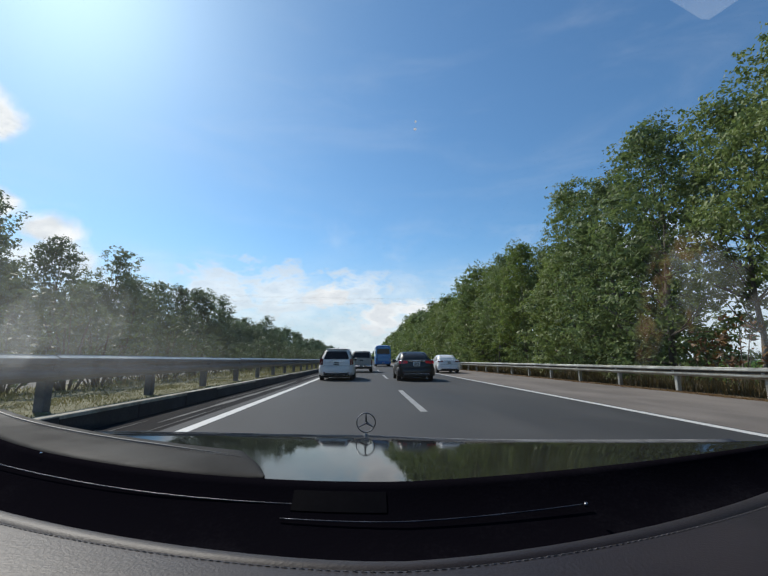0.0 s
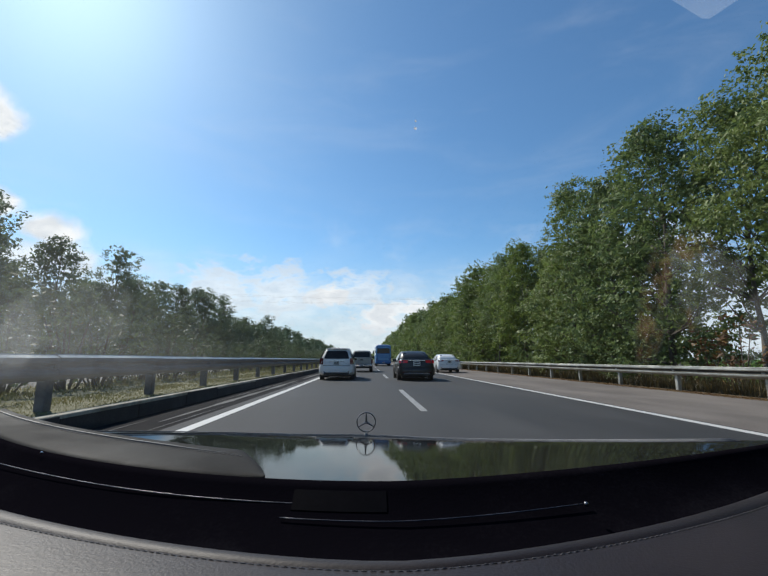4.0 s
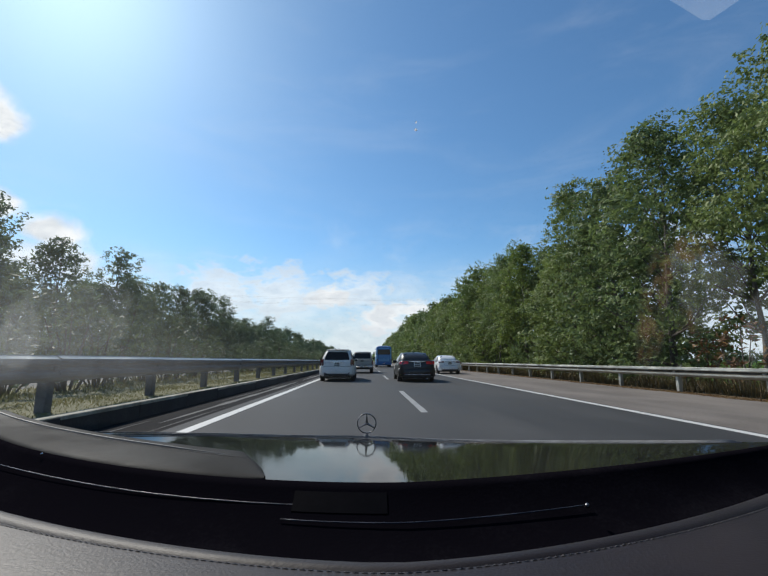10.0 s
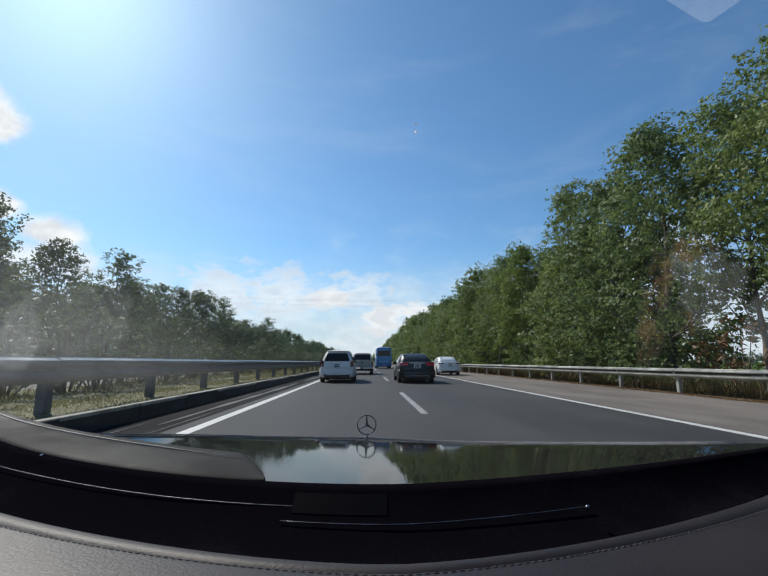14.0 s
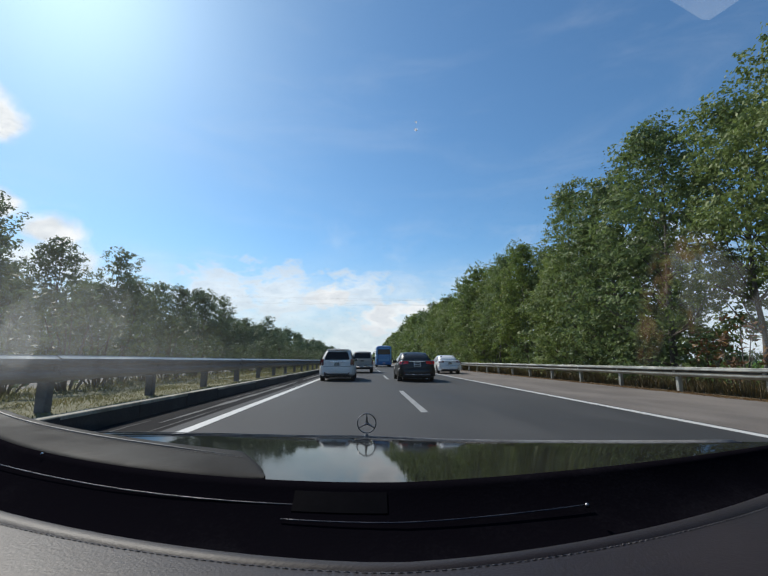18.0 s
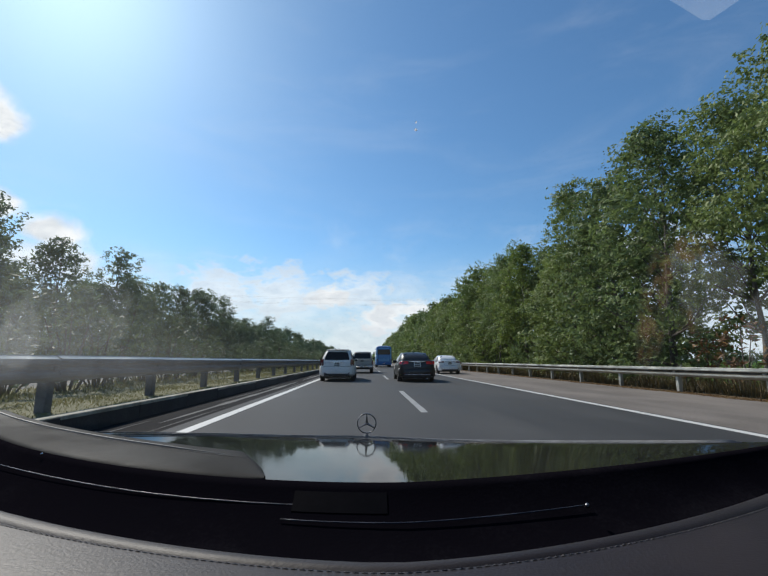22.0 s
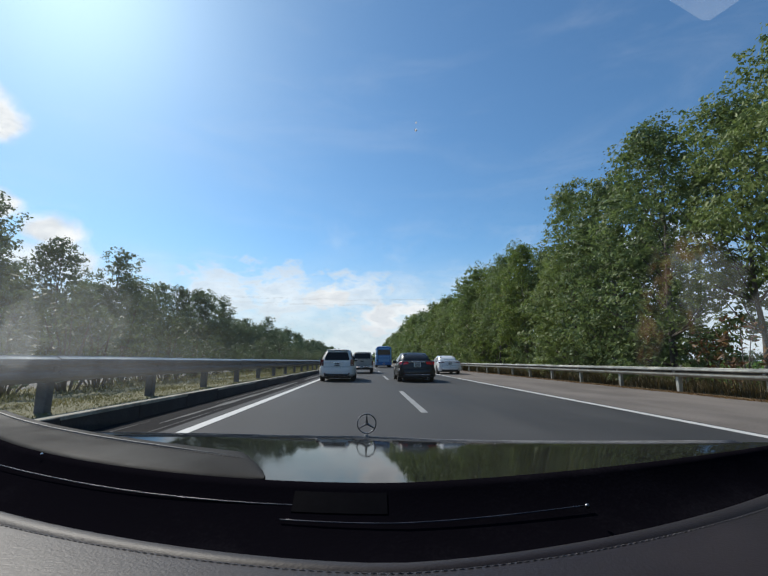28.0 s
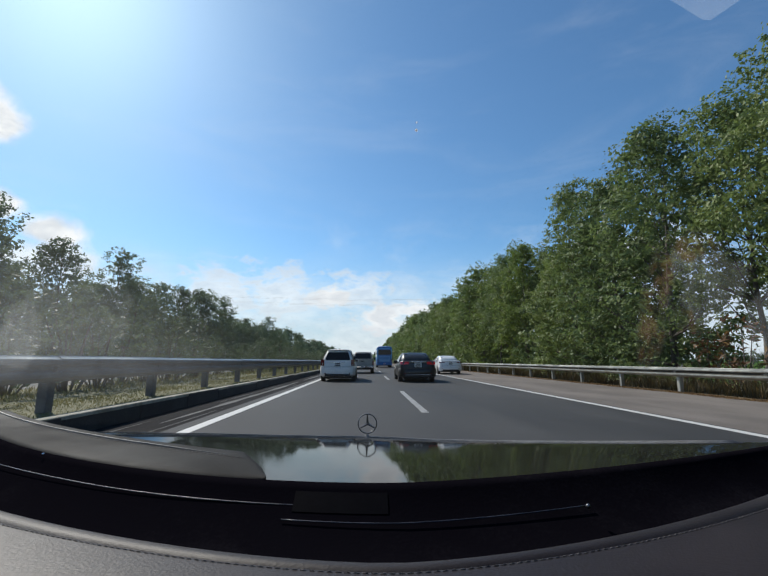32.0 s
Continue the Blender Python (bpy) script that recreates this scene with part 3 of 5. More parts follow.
def leaf_cloud(rnd, clumps, per, size, slim=0.42, up=0.5, spray=9):
    """Bent leaves gathered in sprays over the shells of clumps; each leaf is a mesh island."""
    g = np.random.default_rng(rnd.randrange(1 << 30))
    verts, faces = [], []
    for cx, cy, cz, r, flat_ in clumps:
        n = max(8, int(per * (r / 0.8) ** 2))
        twigs = max(3, n // spray)
        d = g.normal(size=(twigs, 3))
        d /= np.linalg.norm(d, axis=1)[:, None]
        rad = r * (0.52 + 0.56 * g.random(twigs) ** 0.6)
        wob = 1 + 0.35 * np.sin(d[:, 0] * 5 + cx * 3) * np.sin(d[:, 1] * 5 + cy * 3) * np.sin(d[:, 2] * 4 + cz)
        tip = d * (rad * wob)[:, None]
        lean = d * 0.9 + g.normal(size=(twigs, 3)) * 0.35 + (0, 0, up)
        pick = g.integers(0, twigs, n)
        p = tip[pick] + g.normal(size=(n, 3)) * size * (1.25, 1.25, 0.85)
        p[:, 2] *= flat_
        p += (cx, cy, cz)
        nor = lean[pick] + g.normal(size=(n, 3)) * 0.55
        nor /= np.linalg.norm(nor, axis=1)[:, None]
        t = np.cross(nor, g.normal(size=(n, 3)))
        t /= np.linalg.norm(t, axis=1)[:, None] + 1e-6
        b = np.cross(nor, t)
        s = size * (0.55 + 0.8 * g.random(n))[:, None]
        quad = np.stack([p - t * s, p + b * s * slim - nor * s * 0.12, p + t * s - nor * s * 0.35, p - b * s * slim - nor * s * 0.12], 1)
        base = len(verts)
        verts.extend(map(tuple, quad.reshape(-1, 3)))
        faces.extend((base + 4 * i, base + 4 * i + 1, base + 4 * i + 2, base + 4 * i + 3) for i in range(n))
    return verts, faces


def crown(rnd, height, low, wide, count, small=1.0):
    """Clumps of a tall, uneven crown between low and height."""
    out = []
    for i in range(count):
        f = (i + rnd.random()) / count
        z = low + (height - low) * f
        spread = wide * (0.55 + 0.75 * math.sin(math.pi * min(1.0, 0.18 + f * 0.78))) * (1.0 - 0.55 * f ** 3)
        a = i * 2.4 + rnd.uniform(-0.5, 0.5)
        d = spread * rnd.uniform(0.25, 1.0) ** 0.7
        out.append((math.cos(a) * d, math.sin(a) * d, z, rnd.uniform(0.50, 1.20) * small, rnd.uniform(0.60, 0.90)))
    for j in range(16):
        f = rnd.uniform(0.15, 0.98)
        a, d = rnd.uniform(0, 6.283), wide * (1.12 + 0.35 * rnd.random()) * (1.05 - 0.60 * f ** 2)
        out.append((math.cos(a) * d, math.sin(a) * d, low + (height - low) * f + 0.25, rnd.uniform(0.26, 0.46) * small, 1.1))
    for j in range(4):
        out.append((rnd.uniform(-0.5, 0.5), rnd.uniform(-0.5, 0.5), height - rnd.uniform(0.0, 0.9), rnd.uniform(0.4, 0.7) * small, 1.15))
    return out


def make_tree(name, label, category, seed, height, low, wide, count, per, size, leaf_mat, girth=0.15, slim=0.42, small=1.0, limbs=26):
    rnd = random.Random(seed)
    e = thing(name, label, category)
    cl = crown(rnd, height, low, wide, count, small)
    tips = [c[:3] for c in rnd.sample(cl, min(limbs, len(cl)))]
    part("trunk", branch_mesh(rnd, height, girth, tips), M_BARK, e, "slender grey-brown trunk and limbs", smooth=True)
    v, f = leaf_cloud(rnd, cl, per, size, slim)
    mesh_part("crown", fast_mesh("crown", v, f), leaf_mat, e)
    return e


def shrub(name, label, seed, height, wide, count, per, size, leaf_mat, slim=0.25):
    """A shrub of many stems from the ground."""
    rnd = random.Random(seed)
    e = thing(name, label, "shrub")
    cl, bm = [], bmesh.new()
    for i in range(count):
        a, d = rnd.uniform(0, 6.28), wide * rnd.random() ** 0.6
        z = height * rnd.uniform(0.2, 0.95) * (1.0 - 0.45 * (d / wide) ** 2)
        c = (math.cos(a) * d, math.sin(a) * d, z)
        cl.append((*c, rnd.uniform(0.28, 0.5) * height / 2.4, rnd.uniform(0.8, 1.3)))
        if i % 2 == 0:
            tube([(c[0] * 0.15, c[1] * 0.15, -0.1), (c[0] * 0.6, c[1] * 0.6, z * 0.6), c], [0.03, 0.02, 0.006], 4, bm, False)
    part("stem_cluster", bm, M_BARK, e, "thin bare stems")
    v, f = leaf_cloud(rnd, cl, per, size, slim, 0.8)
    mesh_part("leaves", fast_mesh("leaves", v, f), leaf_mat, e)
    return e


def place(pool, rnd, x, y, z, scale, group):
    src = rnd.choice(pool)
    m = pose(x, y, z, rnd.uniform(-3, 3), rnd.uniform(-3, 3), rnd.uniform(0, 360))
    o = copy_thing(src, m)
    o.scale = (scale * rnd.uniform(0.92, 1.08), scale * rnd.uniform(0.92, 1.08), scale)
    o["group"] = group
    return o


def drop(src):
    for o in (*src.children_recursive, src):
        bpy.data.objects.remove(o)


def woods():
    rnd = random.Random(11)
    label = "tall broadleaf tree with a dense dark green crown"
    slim_label = "slim broadleaf tree with a high crown over a bare trunk"
    tall = [make_tree("roadside_tree", label, "tree", 20 + i, 10.8 + 0.8 * (i % 3), 0.9, 2.2, 58, 290, 0.088, M_LEAF_TALL if i < 3 else M_LEAF_YOUNG, 0.15, 0.5, 1.08) for i in range(4)]
    mid = [make_tree("roadside_tree", label, "tree", 30 + i, 11.2 + 0.6 * (i % 2), 0.9, 2.3, 52, 125, 0.135, M_LEAF_TALL if i < 3 else M_LEAF_YOUNG, 0.15, 0.5, 1.08, 12) for i in range(4)]
    bare = [make_tree("roadside_tree", slim_label, "tree", 40 + i, 11.6, 4.0, 1.9, 42, 330, 0.084, M_LEAF_TALL, 0.12, 0.5) for i in range(2)]
    grey = [make_tree("far_side_tree", "open grey-green tree with rounded leafy clumps", "tree", 60 + i, 9.6 + 1.2 * (i % 2), 1.0, 2.3, 52, 105, 0.122, M_LEAF_GREY, 0.13, 0.5, 1.0) for i in range(4)]
    far_tall = [make_tree("roadside_tree", "distant tall broadleaf tree with a dense crown", "tree", 80 + i, 11.8, 0.9, 2.5, 34, 46, 0.25, M_LEAF_TALL, 0.15, 0.6, 1.25, 4) for i in range(3)]
    far_grey = [make_tree("far_side_tree", "distant grey-green tree across the road", "tree", 90 + i, 10.2, 0.2, 2.3, 30, 40, 0.25, M_LEAF_GREY, 0.14, 0.5, 1.15, 4) for i in range(3)]
    under = [shrub("verge_shrub", "low leafy shrub under the roadside trees", 100 + i, 1.7, 1.1, 16, 70, 0.10, M_LEAF_TALL, 0.4) for i in range(3)]
    dry = [shrub("dry_shrub", "withered shrub with rust-brown leaves", 110, 2.6, 1.0, 14, 60, 0.11, M_DRY, 0.4)]
    oleander = [shrub("median_shrub", "grey-green feathery shrub on the median", 120 + i, 2.5, 0.9, 28, 110, 0.080, M_LEAF_BUSH, 0.32) for i in range(3)]

    # near row behind the verge rail
    y = -16.0
    while y < 105:
        if 3 < y < 10:
            y += 2.4
            continue
        pool = bare if 10 < y < 17 or (9 < y < 48 and rnd.random() < 0.08) else tall if 9 < y < 46 else mid if 6 < y < 80 else far_tall
        place(pool, rnd, 13.3 + rnd.uniform(-0.7, 0.9), y, -0.4, rnd.uniform(0.80, 1.06), "trees along the verge")
        y += rnd.uniform(2.5, 4.0)
    y = -14.0
    while y < 110:
        if not 11 < y < 23:
            place(mid if 10 < y < 40 else far_tall, rnd, 17.2 + rnd.uniform(-1, 1.5), y, -0.55, rnd.uniform(0.85, 1.05), "trees along the verge")
        y += rnd.uniform(3.2, 5.2)
    y = 106.0
    while y < 560:
        place(far_tall, rnd, 13.8 + rnd.uniform(-1, 1.2), y, -0.5, rnd.uniform(0.95, 1.2), "trees along the verge")
        y += rnd.uniform(2.8, 4.6) * (1 + y / 500)
    # far side of the opposite road
    y = -6.0
    while y < 120:
        if not (45.5 < y < 47.5):
            place(grey, rnd, -25.6 + rnd.uniform(-1.2, 1.0), y, -0.3, rnd.uniform(0.72, 1.16), "trees beyond the opposite road")
        y += rnd.uniform(2.0, 3.6)
    y = 0.0
    while y < 130:
        if not (46 < y < 52):
            place(far_grey, rnd, -29.5 + rnd.uniform(-1.2, 1.2), y, -0.45, rnd.uniform(0.6, 0.95), "trees beyond the opposite road")
        y += rnd.uniform(1.8, 3.2)
    y = 121.0
    while y < 560:
        place(far_grey, rnd, -26.5 + rnd.uniform(-1.2, 1.2), y, -0.4, rnd.uniform(0.8, 1.15), "trees beyond the opposite road")
        y += rnd.uniform(3.0, 4.6) * (1 + y / 500)
    # shrubs
    y = 2.0
    while y < 240:
        place(oleander, rnd, -8.4 + rnd.uniform(-0.5, 0.5), y, 0.22, rnd.uniform(0.7, 1.25), "shrubs on the median")
        y += rnd.uniform(0.8, 1.9) * (1 + y / 120)
    y = 3.0
    while y < 120:
        place(under, rnd, 11.9 + rnd.uniform(-0.4, 1.8), y, -0.25, rnd.uniform(0.5, 1.1), "shrubs under the verge trees")
        y += rnd.uniform(1.6, 3.4)
    for i in range(7):
        place(under, rnd, 16.0 + rnd.uniform(0, 4.5), 11.0 + 1.6 * i, -0.45, rnd.uniform(1.2, 1.9), "shrubs under the verge trees")
    for q, (x, yy, s) in enumerate(((12.3, 13.4, 1.05), (12.6, 15.2, 0.9))):
        place(dry, rnd, x, yy, -0.2, s, "withered shrubs")
    for src in (*tall, *mid, *bare, *grey, *far_tall, *far_grey, *under, *dry, *oleander):
        drop(src)


woods()


def far_woods():
    """Woods too far to count: leaf clumps along both sides and beyond the fields."""
    rnd = random.Random(77)
    clumps = []
    for x0, hgt in ((14, 11.5), (-27, 9.0)):
        for i in range(150):
            y = 560 + i * 7
            for q in range(4):
                clumps.append((x0 + rnd.uniform(-2, 2), y + rnd.uniform(-3, 3), hgt * (0.15 + 0.25 * q) * rnd.uniform(0.8, 1.1), rnd.uniform(1.8, 2.8), 0.9))
    v, f = leaf_cloud(rnd, clumps, 3, 1.0, 0.7)
    tagged(mesh_part("far_woods", fast_mesh("far_woods", v, f), M_LEAF_TALL), "distant woods lining the motorway towards the horizon", "woods", kind="stuff")
    clumps = []
    for i in range(700):
        y = rnd.uniform(-40, 900)
        x = rnd.choice((-1, 1)) * rnd.uniform(120, 330)
        clumps.append((x, y, rnd.uniform(1.0, 5.5), rnd.uniform(1.8, 3.6), 0.9))
    v, f = leaf_cloud(rnd, clumps, 4, 0.9, 0.7)
    tagged(mesh_part("field_trees", fast_mesh("field_trees", v, f), M_LEAF_GREY), "scattered trees and hedges beyond the fields", "woods", kind="stuff")


far_woods()


def grass():
    """Blades on the median and along the verge."""
    g = np.random.default_rng(8)
    verts, faces = [], []

    def sow(n, x0, x1, y0, y1, z, tall):
        px = g.uniform(x0, x1, n)
        py = y0 + (y1 - y0) * g.random(n) ** 1.7
        a = g.uniform(0, 6.283, n)
        h = tall * g.uniform(0.4, 1.2, n) * (0.35 + 0.9 * np.abs(np.sin(px * 2.1 + 1) * np.sin(py * 0.9)))
        wd = 0.006 + py * 0.0006
        lx, ly = g.normal(size=n) * 0.35 * h, g.normal(size=n) * 0.35 * h
        for i in range(n):
            b = len(verts)
            cx, cy = math.cos(a[i]) * wd[i], math.sin(a[i]) * wd[i]
            verts.extend(((px[i] - cx, py[i] - cy, z), (px[i] + cx, py[i] + cy, z), (px[i] + lx[i], py[i] + ly[i], z + h[i])))
            faces.append((b, b + 1, b + 2))

    sow(30000, -6.6, KERB_X - 0.27, 1.0, 70, 0.235, 0.065)
    sow(9000, -9.4, -6.6, 2.0, 90, 0.235, 0.22)
    ob = mesh_part("grass", fast_mesh("grass", verts, faces), M_BLADE)
    tagged(ob, "patchy olive-green grass on the median", "grass", kind="stuff")
    verts, faces = [], []
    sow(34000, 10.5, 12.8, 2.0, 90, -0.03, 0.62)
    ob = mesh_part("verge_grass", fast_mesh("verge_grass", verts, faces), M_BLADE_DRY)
    tagged(ob, "dark half-dry grass behind the guard rail", "grass", kind="stuff")


grass()


def litter():
    """Dry leaves blown against the foot of the verge rail."""
    g = np.random.default_rng(21)
    n = 5200
    y = 4 + 70 * g.random(n) ** 1.6
    x = 10.22 - np.abs(g.normal(size=n)) * 0.20 * (0.6 + 0.6 * np.sin(y * 0.7) ** 2)
    a, s = g.uniform(0, 6.283, n), g.uniform(0.02, 0.055, n)
    c, d = np.cos(a) * s, np.sin(a) * s
    z = 0.012 + g.random(n) * 0.02
    quad = np.stack([np.stack([x - c, y - d, z], 1), np.stack([x + d * 0.5, y - c * 0.5, z + 0.012], 1), np.stack([x + c, y + d, z], 1), np.stack([x - d * 0.5, y + c * 0.5, z + 0.016], 1)], 1)
    ob = mesh_part("leaf_litter", fast_mesh("leaf_litter", [tuple(p) for p in quad.reshape(-1, 3)], [(4 * i, 4 * i + 1, 4 * i + 2, 4 * i + 3) for i in range(n)]), M_DRY)
    tagged(ob, "rust-brown dry leaves drifted along the shoulder's edge", "leaf litter", kind="stuff")


litter()


def hills():
    """Low wooded hills far off beyond the opposite road."""
    verts, faces = [], []
    n, m = 90, 10
    for i in range(n + 1):
        a = radians(20 + 110 * i / n)
        for j in range(m + 1):
            d = 1700 + 900 * j / m
            ridge = math.sin(math.pi * j / m)
            hgt = ridge * (70 + 90 * abs(noise.noise(Vector((i * 0.09, j * 0.15, 2)))) + 70 * noise.noise(Vector((i * 0.05, 0, 9)))) * (0.25 + 0.75 * math.sin(math.pi * min(1, i / 55)))
            verts.append((-math.sin(a) * d, math.cos(a) * d, -4 + max(0.0, hgt) + 3 * noise.noise(Vector((i * 1.3, j * 1.3, 1)))))
    for i in range(n):
        for j in range(m):
            k = i * (m + 1) + j
            faces.append((k, k + m + 1, k + m + 2, k + 1))
    ob = mesh_part("hills", fast_mesh("hills", verts, faces), M_HILL, smooth=True)
    tagged(ob, "low blue-green wooded hills on the horizon", "hills", kind="structure")


hills()

# ---------------------------------------------------------------- overhead line


def power_line():
    e = thing("power_line", "thin overhead cables strung across the motorway", "cable")
    for k, (z, yy) in enumerate(((46.0, 300), (45.4, 303), (42.2, 301), (41.7, 304))):
        pts = [(-170 + 340 * i / 24, yy + i * 0.4, z + 5.0 * ((i - 12) / 12.0) ** 2) for i in range(25)]
        part("cable", tube(pts, 0.020, 4), M_WIRE, e)
    for x in (-170, 170):
        p = bmesh.new()
        for sx, sy in ((-1, -1), (1, -1), (1, 1), (-1, 1)):
            tube([(x + sx * 2.2, 305 + sy * 2.2, -1.5), (x + sx * 0.5, 305 + sy * 0.5, 56)], [0.12, 0.06], 4, p)
        for q in range(15):
            z = 2.0 + q * 3.2
            r = 2.2 - 1.7 * (z + 1.5) / 57.5
            ring = [(x - r, 305 - r, z), (x + r, 305 - r, z), (x + r, 305 + r, z), (x - r, 305 + r, z), (x - r, 305 - r, z)]
            for a, b in zip(ring, ring[1:]):
                tube([a, (b[0], b[1], z + 1.6)], 0.04, 3, p)
        for z in (42.0, 46.0, 54.0):
            tube([(x, 300, z), (x, 310, z)], 0.09, 4, p)
        part("pylon", p, M_STEEL, e, "slim lattice steel pylon")


power_line()

# ---------------------------------------------------------------- vehicles


def pane(name, corners, material, parent, label="", thick=0.012, cut=0.16):
    """A slab with clipped corners over four corners."""
    c = [Vector(p) for p in corners]
    nrm = (c[1] - c[0]).cross(c[3] - c[0]).normalized()
    pts = []
    for i in range(4):
        a, b, d = c[i], c[i - 1], c[(i + 1) % 4]
        k = min(cut * min((b - a).length, (d - a).length), 0.07)
        e1, e2 = (b - a).normalized(), (d - a).normalized()
        pts += [a + e1 * k, a + (e1 + e2) * k * 0.28, a + e2 * k]
    bm = bmesh.new()
    loft([[p - nrm * thick * 0.4 for p in pts], [p + nrm * thick * 0.6 for p in pts]], True, True, bm)
    return part(name, bm, material, parent, label)


def body_ring(y, hw, zb, zt, crown_=0.015):
    h = zt - zb
    half = [(hw * 0.86, zb), (hw * 0.965, zb + 0.07), (hw * 0.985, zb + h * 0.25), (hw, zb + h * 0.50), (hw * 0.985, zb + h * 0.78), (hw * 0.94, zt - 0.035), (hw * 0.86, zt - 0.006), (hw * 0.45, zt + crown_ * 0.7)]
    return [(x, y, z) for x, z in half] + [(-x, y, z) for x, z in reversed(half)]


def cabin_ring(y, hb, zb, ht, zt):
    half = [(hb, zb), (hb + (ht - hb) * 0.5, zb + (zt - zb) * 0.5), (ht, zb + (zt - zb) * 0.86), (ht * 0.93, zt - (zt - zb) * 0.03), (ht * 0.8, zt), (ht * 0.4, zt + 0.012 * (zt - zb) / 0.4)]
    return [(x, y, z) for x, z in half] + [(-x, y, z) for x, z in reversed(half)]


def wheel(parent, x, y, r, wide=0.21):
    s = 1 if x > 0 else -1
    t = part("wheel", disc((0, 0, 0), 1.0, r, wide, 24, r * 0.62), M_RUBBER, parent, "black rubber tyre on an alloy rim", smooth=True)
    t.location = (x, y, r)
    bm = disc((s * wide * 0.30, 0, 0), 1.0, r * 0.62, 0.03, 20, r * 0.54)
    for k in range(5):
        a = k * 6.2832 / 5
        b = box(s * wide * 0.30 - 0.012, -0.03, 0.0, s * wide * 0.30 + 0.012, 0.03, r * 0.58, 0.006)
        bmesh.ops.rotate(b, verts=b.verts[:], matrix=Matrix.Rotation(a, 3, "X"))
        merge(bm, b)
    part("rim", bm, M_ALLOY, t)
    part("brake_disc", disc((0, 0, 0), 1.0, r * 0.5, 0.03, 18), M_TRIM, t)


def plate(parent, y, z, wide=0.34, tall=0.20):
    p = part("number_plate", box(-wide / 2, y - 0.012, z - tall / 2, wide / 2, y + 0.01, z + tall / 2, 0.006), M_PLATE, parent, "white plate with plain dark bars")
    for k, wd in ((0.22, 0.36), (-0.22, 0.40)):
        part("plate_bar", box(-wide * wd, y - 0.016, z + tall * k - tall * 0.13, wide * wd, y - 0.011, z + tall * k + tall * 0.13), M_INK, p)


